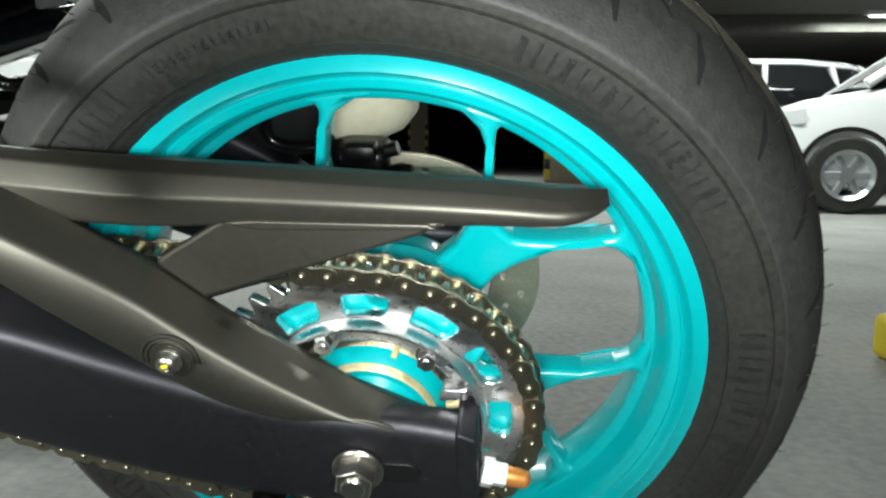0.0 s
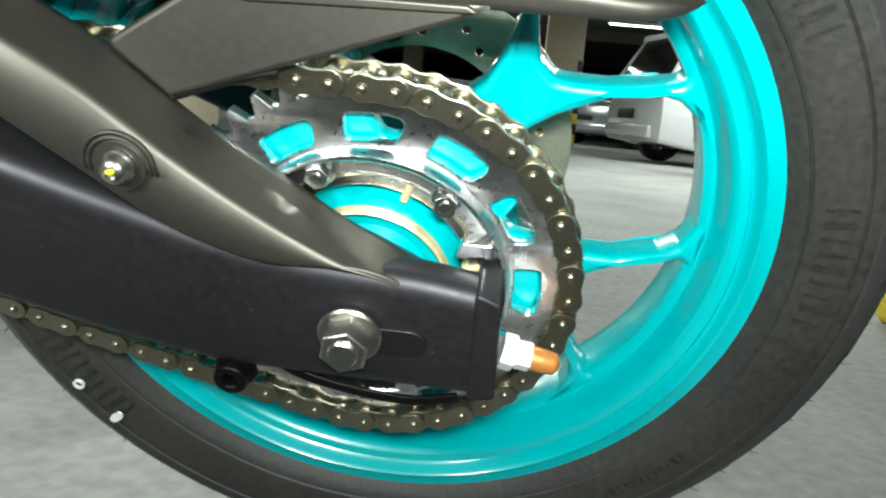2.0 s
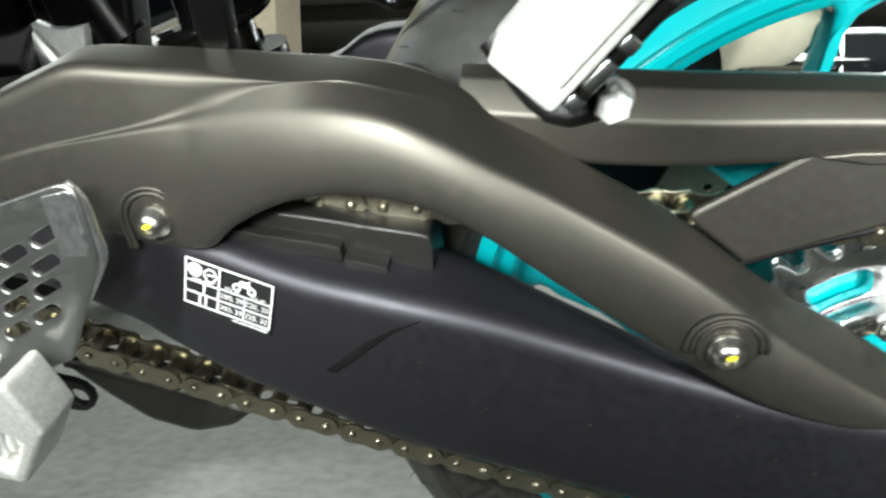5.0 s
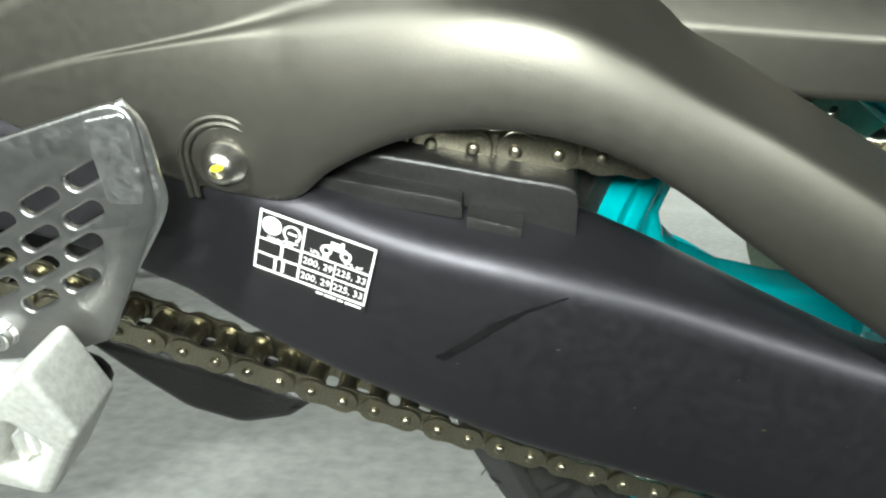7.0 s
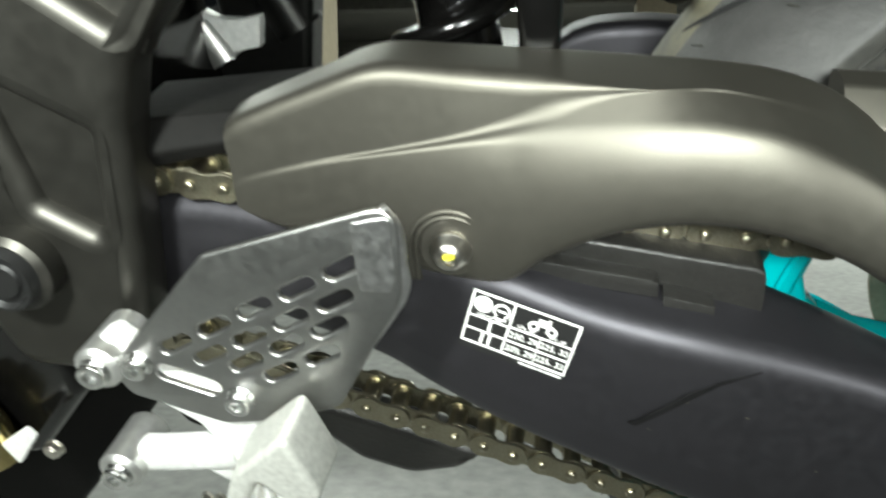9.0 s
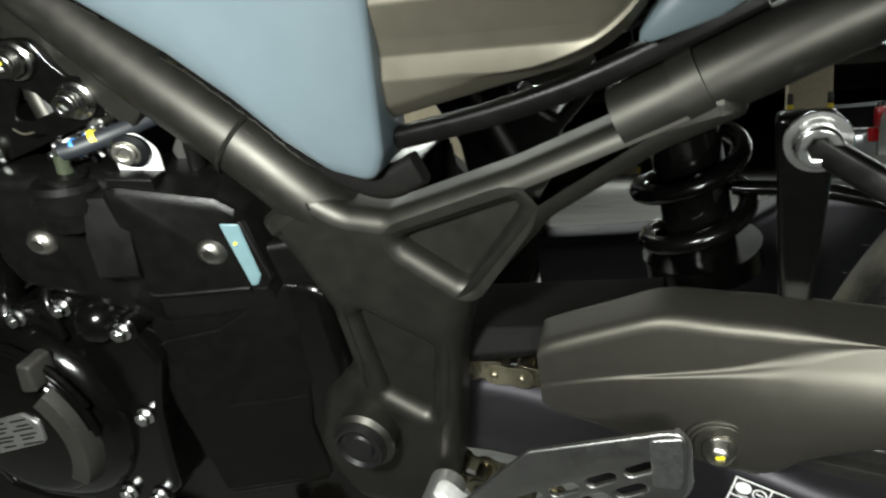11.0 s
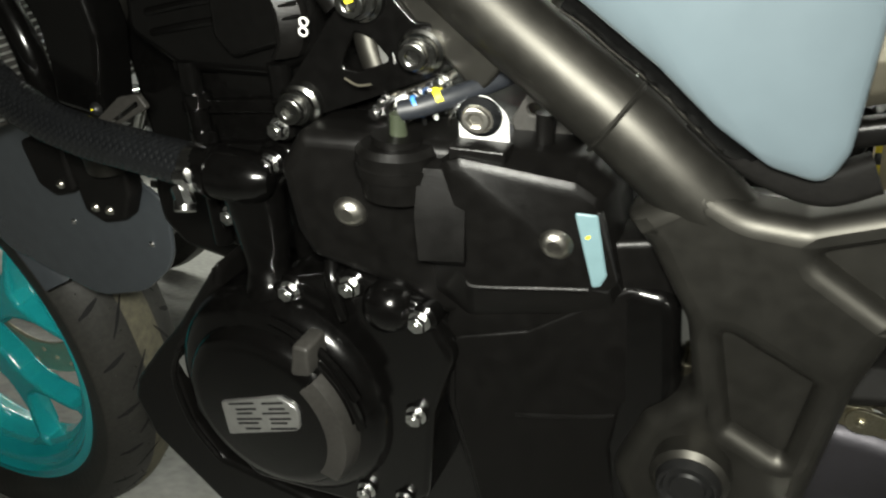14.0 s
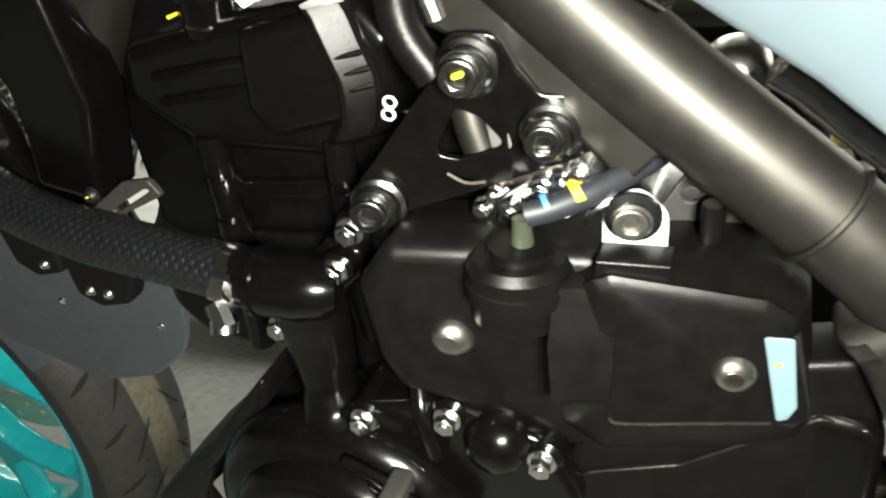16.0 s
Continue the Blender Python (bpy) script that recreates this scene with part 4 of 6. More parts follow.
# ---------------------------------------------------------------- frame
casting = rounded([(-0.552, 0.5825), (-0.544, 0.577), (-0.533, 0.5705), (-0.511, 0.568), (-0.446, 0.589), (-0.352, 0.627), (-0.343, 0.610), (-0.378, 0.595), (-0.428, 0.564), (-0.474, 0.514), (-0.483, 0.488), (-0.499, 0.400), (-0.512, 0.362), (-0.575, 0.362), (-0.592, 0.410), (-0.575, 0.450), (-0.552, 0.470), (-0.556, 0.510), (-0.574, 0.548), (-0.586, 0.563)], [0.004, 0.015, 0.02, 0.01, 0.02, 0.006, 0.006, 0.02, 0.03, 0.015, 0.01, 0.02, 0.01, 0.02, 0.03, 0.015, 0.012, 0.02, 0.02, 0.004])
tri = rounded([(-0.507, 0.553), (-0.437, 0.5765), (-0.474, 0.529)], [0.004, 0.005, 0.004])
low_recess = rounded([(-0.541, 0.510), (-0.500, 0.487), (-0.508, 0.440), (-0.533, 0.455)], 0.004)
frame_cast = part("frame_casting", plate([casting, tri, low_recess], -0.1365, -0.106, 0.010, 5), FRAME, bike, "satin black cast frame node", 60)
# far node's shade is put into its colour: darker than the frame paint
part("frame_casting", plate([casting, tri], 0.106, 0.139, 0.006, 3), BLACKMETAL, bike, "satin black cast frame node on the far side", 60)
pivot_bracket = part("pivot_bracket", plate([rounded([(-0.560, 0.479), (-0.549, 0.4735), (-0.534, 0.4725), (-0.518, 0.4755), (-0.5225, 0.4540), (-0.546, 0.4500), (-0.560, 0.462)], [0.001, 0.006, 0.008, 0.001, 0.002, 0.003, 0.002])], 0.096, 0.1075, 0.0012), PEGALU, bike, "bright aluminium bracket inside the far frame node")
part("bracket_sleeve", join(tube([(-0.5635, 0.101, 0.4700), (-0.5535, 0.101, 0.4510), (-0.5500, 0.101, 0.4440)], [0.0095, 0.0120, 0.0118], 24, 0), tube([(-0.5585, 0.099, 0.4680), (-0.5440, 0.099, 0.4455)], 0.0018, 8, 0)), ALU, pivot_bracket, "dull aluminium sleeve")
part("recess_floor", plate([[(-0.520, 0.548), (-0.425, 0.586), (-0.47, 0.516)]], -0.126, -0.116, 0.0005), FRAME, frame_cast)
part("recess_floor", plate([[(-0.548, 0.515), (-0.494, 0.49), (-0.503, 0.435), (-0.540, 0.45)]], -0.128, -0.118, 0.0005), FRAME, frame_cast)
part("pivot_washer", lathe([(0, -0.150), (0.0165, -0.150), (0.0192, -0.147), (0.0192, -0.130), (0, -0.130)], 40, (-0.5485, 0, 0.4275)), FRAME, frame_cast, "black pivot boss")
part("pivot_cap", lathe([(0, -0.154), (0.008, -0.154), (0.009, -0.1525), (0.0115, -0.1525), (0.013, -0.155), (0.0145, -0.155), (0.016, -0.150)], 40, (-0.5485, 0, 0.4275)), DARK, frame_cast, "dark swingarm pivot cap")
main_tube = part("frame_tube", tube([(-0.79, -0.110, 0.785), (-0.733, -0.113, 0.728), (-0.692, -0.115, 0.691), (-0.643, -0.117, 0.6465), (-0.588, -0.1195, 0.601), (-0.560, -0.1195, 0.574), (-0.537, -0.117, 0.551), (-0.520, -0.114, 0.535)], [0.018, 0.018, 0.018, 0.018, 0.018, 0.018, 0.0175, 0.015], 24, 6), FRAME, bike, "satin black steel frame tube")
part("weld_bead", tube([(-0.592 + 0.0191 * math.cos(a) * 0.62, -0.1188 + 0.0191 * math.sin(a), 0.6040 + 0.0186 * math.cos(a) * 0.78) for a in np.linspace(0, 6.28, 25)], 0.0014, 6, 1), FRAME, main_tube, "weld bead round the tube")
# far tube likewise carries its shade as a darker colour
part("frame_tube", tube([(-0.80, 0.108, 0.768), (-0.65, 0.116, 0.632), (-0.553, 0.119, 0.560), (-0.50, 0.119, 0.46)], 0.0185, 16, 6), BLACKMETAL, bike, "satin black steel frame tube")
part("rear_rail", tube([(-0.395, -0.122, 0.6065), (-0.36, -0.122, 0.622), (-0.30, -0.120, 0.648), (-0.22, -0.115, 0.672), (-0.10, -0.11, 0.70)], 0.0155, 20, 5), FRAME, bike, "satin black rear frame rail")
part("rail_clamp", tube([(-0.370, -0.1215, 0.6175), (-0.360, -0.1215, 0.6225)], 0.0172, 18, 0), FRAME, bike)
part("rear_strut", plate([rounded([(-0.334, 0.600), (-0.309, 0.600), (-0.315, 0.50), (-0.329, 0.50)], 0.004)], -0.110, -0.098, 0.003), ENGINE, bike, "black upright strut behind the rear frame")
down = part("down_tube", tube([(-0.86, -0.095, 0.72), (-0.905, -0.095, 0.655), (-0.945, -0.095, 0.59), (-0.955, -0.09, 0.54)], 0.016, 18, 5), FRAME, bike, "satin black frame down tube")
tray = part("splash_guard", beam([(-0.500, 0.483, 0.460), (-0.46, 0.486, 0.468), (-0.43, 0.4885, 0.472), (-0.405, 0.490, 0.474), (-0.385, 0.492, 0.476)], lambda t, l: [(-0.112, l), (-0.118, l + 0.4 * (t - l)), (-0.108, t), (-0.065, t + 0.003), (-0.065, l)], 0.003, 3), MATT, bike, "black plastic splash guard behind the engine")
part("guard_step", plate([rounded([(-0.425, 0.4935), (-0.392, 0.498), (-0.395, 0.486), (-0.412, 0.482), (-0.425, 0.484)], 0.003)], -0.121, -0.112, 0.002), MATT, tray)
part("chain_tab", plate([rounded([(-0.475, 0.482), (-0.466, 0.481), (-0.462, 0.466), (-0.469, 0.464)], 0.002)], -0.100, -0.098, 0.0005), ALU, tray, "small bright tab over the chain")
part("brake_pipe", tube([(-0.350, 0.0, 0.5175), (-0.306, 0.0, 0.515), (-0.275, 0.0, 0.508), (-0.262, 0.0, 0.503), (-0.254, 0.03, 0.500)], 0.0047, 14, 6), ENGINE, bike, "glossy black brake hose behind the shock absorber")

# shock absorber with coil spring
shock = part("shock_absorber", join(tube([(-0.392, 0.0, 0.665), (-0.364, 0.0, 0.455)], 0.0205, 24, 0), tube([(-0.3905, 0, 0.652), (-0.388, 0, 0.636)], 0.036, 24, 0), tube([(-0.3675, 0, 0.478), (-0.3655, 0, 0.464)], 0.036, 24, 0)), ENGINE, bike, "black shock absorber with thick coil spring")
part("coil_spring", tube([(-0.3885 + 0.021 * s + 0.0305 * math.cos(s * 4.8 * 2 * math.pi), -0.0305 * math.sin(s * 4.8 * 2 * math.pi), 0.640 - 0.162 * s + 0.0305 * 0.14 * math.cos(s * 4.8 * 2 * math.pi)) for s in np.linspace(0, 1, 110)], 0.0058, 14, 1), ENGINE, shock, "glossy black coil spring")

# muffler on the far side, its end seen through the wheel
muffler = part("muffler", tube([(-0.165, 0.152, 0.428), (-0.15, 0.152, 0.432), (-0.13, 0.153, 0.437), (-0.07, 0.155, 0.453)], [0.016, 0.036, 0.048, 0.052], 28, 4), DARK, bike, "dark muffler with a cream end cap")
part("muffler_cap", tube([(-0.072, 0.155, 0.4525), (-0.045, 0.1555, 0.4595), (-0.022, 0.156, 0.4655), (-0.006, 0.156, 0.4695), (-0.002, 0.156, 0.4705)], [0.054, 0.054, 0.050, 0.038, 0.020], 28, 4), CREAM, muffler, "cream painted end cap")
caliper = part("rear_caliper", join(box(-0.056, -0.010, 0.06, 0.10, 0.385, 0.432, 0.009, 3), box(-0.046, -0.018, 0.056, 0.08, 0.42, 0.437, 0.006), tube([(-0.008, 0.062, 0.410), (0.004, 0.062, 0.413), (0.010, 0.062, 0.414)], [0.0085, 0.0085, 0.006], 14, 0), tube([(-0.012, 0.07, 0.428), (-0.002, 0.07, 0.431)], 0.006, 12, 0)), PLASTIC, bike, "dark rear brake caliper")
part("caliper_pin", tube([(-0.036, 0.055, 0.405), (-0.030, 0.052, 0.405)], 0.005, 10, 0), CHROME, caliper)
part("brake_hose", tube([(-0.108, 0.08, 0.475), (-0.111, 0.08, 0.454), (-0.112, 0.08, 0.440), (-0.106, 0.08, 0.4305), (-0.090, 0.08, 0.4255), (-0.066, 0.08, 0.426), (-0.05, 0.078, 0.43)], 0.0052, 12, 5), ENGINE, caliper, "glossy black brake hose")

# ---------------------------------------------------------------- tank shroud and side cover
def panel(outline, ymid, bulge, ydepth, mat, name, lab, r=0.008, axis=(0, 0), nx=1):
    """A bulged body panel: an outline in x-z, its rim at ymid and its middle pushed out by bulge."""
    pts = rounded(outline, r, 4)
    cx, cz = sum(p[0] for p in pts) / len(pts), sum(p[1] for p in pts) / len(pts)
    rings = []
    for s, y in ((1.0, ymid + ydepth), (1.0, ymid + 0.002), (0.992, ymid), (0.97, ymid - bulge * 0.28), (0.9, ymid - bulge * 0.5), (0.7, ymid - bulge * 0.8), (0.4, ymid - bulge * 0.96), (0.1, ymid - bulge)):
        rings.append([(cx + (x - cx) * s, y + axis[0] * (x - cx) * s + axis[1] * (z - cz) * s, cz + (z - cz) * s) for x, z in pts])
    return part(name, loft(rings), mat, bike, lab, 50)


panel([(-0.80, 0.79), (-0.735, 0.750), (-0.699, 0.724), (-0.64, 0.6845), (-0.60, 0.657), (-0.570, 0.632), (-0.547, 0.609), (-0.527, 0.594), (-0.507, 0.588), (-0.5005, 0.602), (-0.4935, 0.674), (-0.510, 0.706), (-0.56, 0.80), (-0.70, 0.86)], -0.142, 0.006, 0.03, BLUEGREY, "tank_shroud", "glossy blue-grey plastic tank shroud", 0.014)
def side_section(b):
    zs = [max(z, b + 0.003 * i) for i, z in enumerate((b, b + 0.008, 0.634, 0.645, 0.652, 0.668, 0.678, 0.690, 0.775))]
    ys = (-0.124, -0.1325, -0.1348, -0.1335, -0.1350, -0.1396, -0.1383, -0.1380, -0.130)
    return list(zip(ys, zs)) + [(-0.100, 0.775), (-0.100, b)]


part("side_cover", beam([(-0.5035, 0.612), (-0.492, 0.615), (-0.45, 0.6245), (-0.41, 0.634), (-0.388, 0.648), (-0.368, 0.672), (-0.33, 0.680), (-0.28, 0.69)], side_section, 0.006, 4), TAUPE, bike, "taupe satin plastic side cover with long creases", 60)
panel([(-0.393, 0.638), (-0.355, 0.650), (-0.27, 0.70), (-0.30, 0.71), (-0.365, 0.672)], -0.136, 0.004, 0.02, BLUEGREY, "tail_panel", "glossy blue-grey tail panel", 0.006)
for run in ([(-0.77, -0.124, 0.772), (-0.70, -0.126, 0.7225), (-0.66, -0.1265, 0.6955), (-0.638, -0.127, 0.680)], [(-0.608, -0.127, 0.6585), (-0.590, -0.127, 0.6445), (-0.570, -0.127, 0.628), (-0.547, -0.128, 0.606), (-0.530, -0.124, 0.592)]):
    trim_bm = tube(run, [0.0095] * (len(run) - 1) + [0.0085], 30, 70)
    for v in trim_bm.verts:
        along = (v.co.x - 0.68 * v.co.z) / 1.21
        fold = max(0.0, noise.noise(v.co * 24) + 0.4)
        v.co += noise.noise_vector(v.co * 60) * 0.0014 + Vector((0, -0.8, 0.6)) * 0.0007 * fold * math.sin(along * 2 * math.pi / 0.0080 + 3 * noise.noise(v.co * 55))
    part("tank_edge", trim_bm, CRUMPLED, bike, "crumpled glossy black trim under the tank shroud", 60)
part("tank_boss", lathe([(0, -0.0965), (0.005, -0.0960), (0.0100, -0.0935), (0.0125, -0.089), (0.0125, -0.075)], 28, (-0.623, 0, 0.6375)), STEEL, bike, "bright rounded boss between tube and tank trim")
part("shroud_lip", tube([(-0.556, -0.126, 0.611), (-0.540, -0.127, 0.597), (-0.525, -0.128, 0.588), (-0.507, -0.128, 0.583), (-0.490, -0.126, 0.589)], 1, smooth=8, flat=(0.012, 0.016)), MATT, bike, "matt black lip under the shroud tip")
part("seat_trim", tube([(-0.50, -0.122, 0.603), (-0.45, -0.122, 0.613), (-0.40, -0.122, 0.628), (-0.34, -0.122, 0.654)], 1, smooth=5, flat=(0.012, 0.010)), PLASTIC, bike, "black trim under the side cover")

# ---------------------------------------------------------------- engine
part("crankcase", plate([rounded([(-0.875, 0.372), (-0.86, 0.30), (-0.60, 0.29), (-0.555, 0.34), (-0.56, 0.52), (-0.66, 0.535), (-0.70, 0.52), (-0.84, 0.485)], 0.015)], -0.128, 0.11, 0.008, 3), ENGINE, bike, "black cast engine crankcase")
part("sump", plate([rounded([(-0.735, 0.345), (-0.556, 0.345), (-0.553, 0.292), (-0.598, 0.236), (-0.66, 0.165), (-0.745, 0.16)], 0.012)], -0.075, 0.10, 0.006, 3), MATT, bike, "matt black engine sump")
stand = part("stand_bracket", plate([rounded([(-0.692, 0.286), (-0.648, 0.311), (-0.634, 0.306), (-0.640, 0.262), (-0.70, 0.258)], 0.003)], -0.140, -0.132, 0.0015), PEGALU, bike, "bright cast side stand bracket")
part("stand_switch", join(tube([(-0.614, -0.140, 0.344), (-0.611, -0.141, 0.325), (-0.607, -0.140, 0.303)], [0.009, 0.0125, 0.011], 16, 3), tube([(-0.613, -0.154, 0.333), (-0.609, -0.156, 0.316)], 0.0045, 10, 0)), BRASSY, stand, "gold zinc plated stand switch")
part("switch_tab", plate([rounded([(-0.600, 0.318), (-0.581, 0.331), (-0.577, 0.325), (-0.594, 0.304)], 0.002)], -0.146, -0.142, 0.001), PEGALU, stand)
part("switch_strap", tube([(-0.634, -0.146, 0.338), (-0.631, -0.148, 0.310), (-0.624, -0.146, 0.262)], 0.006, 10, 4), MATT, stand, "black rubber strap")
bolt("stand_bolt", -0.573, 0.314, -0.140, 0.0045, stand, STEEL, 0.005, "hex", 1.2)
spc = part("sprocket_cover", plate([rounded([(-0.6002, 0.5455), (-0.5662, 0.5475), (-0.5615, 0.5186), (-0.5593, 0.4664), (-0.5688, 0.4546), (-0.5853, 0.4438), (-0.5915, 0.4151), (-0.5876, 0.3698), (-0.6674, 0.3590), (-0.6798, 0.4399), (-0.6791, 0.4827), (-0.6694, 0.5151)], [0.01, 0.006, 0.004, 0.008, 0.008, 0.01, 0.012, 0.01, 0.01, 0.01, 0.01, 0.008])], -0.147, -0.120, 0.004, 3), PLASTIC, bike, "matt black plastic front sprocket cover", 50)
part("cover_step", plate([rounded([(-0.6702, 0.4896), (-0.6325, 0.4951), (-0.5840, 0.5213), (-0.5638, 0.5172), (-0.5612, 0.4704), (-0.5700, 0.4603), (-0.5865, 0.4501), (-0.5929, 0.4187), (-0.5895, 0.3761), (-0.6653, 0.3658), (-0.6747, 0.4436)], 0.005)], -0.1490, -0.140, 0.0018, 3), PLASTIC, spc)
part("cover_ridge", tube([(-0.6413, -0.1488, 0.4392), (-0.6087, -0.1490, 0.4404), (-0.5900, -0.1485, 0.4430)], 0.0014, 8, 3), PLASTIC, spc)
slant(spc, -0.68, 0.22, 0.0)
gen = part("generator_cover", plate([rounded([(-0.846, 0.474), (-0.822, 0.484), (-0.767, 0.515), (-0.722, 0.527), (-0.682, 0.513), (-0.667, 0.482), (-0.683, 0.440), (-0.695, 0.372), (-0.725, 0.348), (-0.83, 0.345), (-0.870, 0.395)], 0.014)], -0.156, -0.122, 0.004, 3), ENGINE, bike, "gloss black generator cover with ribs and bolts", 50)
GC = (-0.785, 0.432)
part("cover_dome", lathe([(0, -0.180), (0.045, -0.180), (0.052, -0.1785), (0.0555, -0.175), (0.0575, -0.170), (0.064, -0.168), (0.070, -0.164), (0.074, -0.156), (0.074, -0.15)], 72, (GC[0], 0, GC[1])), ENGINE, gen)
for r0, a0, a1 in ((0.064, 2, 62), (0.069, 20, 75), (0.058, 5, 50)):
    part("cover_rib", tube([(GC[0] + r0 * math.cos(radians(a)), -0.1725, GC[1] + r0 * math.sin(radians(a))) for a in np.linspace(a0, a1, 14)], 0.0028, 8, 1), ENGINE, gen)
part("cover_band", lathe([(0.047, -0.180), (0.047, -0.184), (0.058, -0.182), (0.060, -0.174), (0.060, -0.16)], 24, (GC[0], 0, GC[1]), -38, 40), WORN, gen, "satin grey-black raised band")
part("cover_tab", plate([rounded([(-0.747, 0.494), (-0.737, 0.493), (-0.740, 0.474), (-0.753, 0.472)], 0.003)], -0.184, -0.165, 0.002), WORN, gen)
plate_outline = rounded([(-0.8125, 0.4375), (-0.768, 0.4525), (-0.7545, 0.4475), (-0.7575, 0.4305), (-0.8135, 0.412)], [0.002, 0.006, 0.009, 0.006, 0.002])
name_plate = part("name_plate", plate([plate_outline], -0.1822, -0.179, 0.0005), ALU, gen, "silver maker's plate")
for i in range(6):
    for j in range(2):
        part("plate_bar", plate([slot(-0.7965 + 0.024 * j + 0.0004 * i + 0.002 * (i % 2), 0.4405 + 0.0065 * j - 0.0036 * i, 0.021 - 0.004 * ((i + j) % 3), 0.0013, 16)], -0.1826, -0.181, 0.0001), INK, name_plate)
for x, z in ((-0.762, 0.5095), (-0.7215, 0.519), (-0.683, 0.504), (-0.6935, 0.439), (-0.822, 0.4725), (-0.842, 0.450), (-0.738, 0.366), (-0.711, 0.367)):
    part("bolt_boss", drum((x, z), 0.0085, -0.157, -0.13, 0.002, 24), ENGINE, gen)
    bolt("cover_bolt", x, z, -0.157, 0.0046, gen, CHROME, 0.0062, "hex", 1.35)
part("cover_bulge", lathe([(0, -0.167), (0.006, -0.1665), (0.011, -0.163), (0.0145, -0.157), (0.0155, -0.148)], 32, (-0.702, 0, 0.508)), ENGINE, gen)
part("cover_rod", tube([(-0.736, -0.150, 0.528), (-0.733, -0.157, 0.518), (-0.728, -0.160, 0.498)], [0.004, 0.0042, 0.003], 12, 4), ENGINE, gen)
# pale plate set in where floor shows between belly panel and engine
clip_plate = part("clip_plate", plate([rounded([(-0.872, 0.434), (-0.836, 0.471), (-0.824, 0.4755), (-0.827, 0.464), (-0.868, 0.421)], 0.0015)], -0.1545, -0.1530, 0.0004), ALU, gen, "pale plate in place of floor seen through a gap")
for x, z in ((-0.849, 0.4395), (-0.831, 0.4535)):
    bolt("clip_bolt", x, z, -0.157, 0.0050, gen, CHROME, 0.006, "hex", 1.3)
cyl = part("cylinder", plate([rounded([(-0.848, 0.50), (-0.700, 0.51), (-0.700, 0.635), (-0.832, 0.64)], 0.01)], -0.112, 0.11, 0.006, 3), ENGINE, bike, "black cast cylinder block")
for fin in [plate([rounded([(-0.850 + 0.002 * i, 0.54 + 0.026 * i), (-0.765, 0.545 + 0.026 * i), (-0.765, 0.553 + 0.026 * i), (-0.850 + 0.002 * i, 0.548 + 0.026 * i)], 0.002)], -0.117, -0.10, 0.001) for i in range(4)]:
    part("cooling_fin", fin, ENGINE, cyl)
for x in (-0.838, -0.776):
    part("stud", tube([(x, -0.119, 0.51), (x + 0.008, -0.119, 0.625)], 0.0065, 12, 0), ENGINE, cyl)
    for i in range(3):
        part("stud_collar", tube([(x + 0.0035 + 0.0022 * i, -0.119, 0.555 + 0.022 * i), (x + 0.0042 + 0.0022 * i, -0.119, 0.563 + 0.022 * i)], 0.0082, 12, 0), ENGINE, cyl)
head = part("cylinder_head", plate([rounded([(-0.868, 0.640), (-0.862, 0.664), (-0.800, 0.676), (-0.748, 0.6805), (-0.735, 0.665), (-0.742, 0.628), (-0.775, 0.616), (-0.835, 0.618)], 0.010)], -0.122, 0.11, 0.008, 3), ENGINE, bike, "black cylinder head with valve cover")
part("head_step", plate([rounded([(-0.796, 0.672), (-0.752, 0.678), (-0.748, 0.638), (-0.790, 0.628), (-0.800, 0.640)], 0.006)], -0.129, -0.115, 0.004, 3), ENGINE, head)
part("head_edge", loft([[(x - 0.016, -0.1275, z), (x - 0.0125, -0.1320, z), (x - 0.010, -0.1328, z), (x - 0.001, -0.1262, z), (x, -0.1235, z), (x - 0.002, -0.112, z), (x - 0.016, -0.112, z)] for x, z in ((-0.7505, 0.6795), (-0.7490, 0.6765), (-0.7450, 0.6620), (-0.7425, 0.6535), (-0.7425, 0.6460), (-0.7440, 0.6370), (-0.7490, 0.6300))]), PLASTIC, head, "chamfered edge of the valve cover", 28)
for nx, nz in ((-0.7475, 0.6622), (-0.7460, 0.6562), (-0.7455, 0.6500)):
    part("head_notch", tube([(nx - 0.008, -0.1322, nz - 0.0008), (nx - 0.0045, -0.1303, nz - 0.0004), (nx + 0.0015, -0.1262, nz)], [0.0004, 0.0010, 0.0013], 8, 3), ENGINE, head)
for fz in (0.645, 0.656):
    part("head_rib", tube([(-0.846, -0.1225, fz - 0.004), (-0.818, -0.1235, fz), (-0.800, -0.1225, fz + 0.002)], 0.0022, 8, 3), ENGINE, head)
coil = part("coil_cap", join(tube([(-0.8195, -0.112, 0.668), (-0.8165, -0.114, 0.684)], 0.0105, 20, 0), tube([(-0.8165, -0.114, 0.684), (-0.8155, -0.115, 0.689)], 0.0135, 20, 0), tube([(-0.795, -0.108, 0.690), (-0.772, -0.110, 0.694)], 0.009, 16, 0)), ENGINE, head, "black plug cap over the head")
for cz in (0.6715, 0.6850):
    part("cap_band", tube([(-0.8195 + 0.19 * (cz - 0.668), -0.112, cz), (-0.8195 + 0.19 * (cz - 0.6668), -0.1121, cz + 0.0012)], 0.0112 if cz < 0.68 else 0.0139, 20, 0), SMOKED, coil, "bright band")
part("paint_dot", drum((-0.8355, 0.6740), 0.0008, -0.1165, -0.110, 0.0005, 12), YELLOW, head, "yellow paint mark")

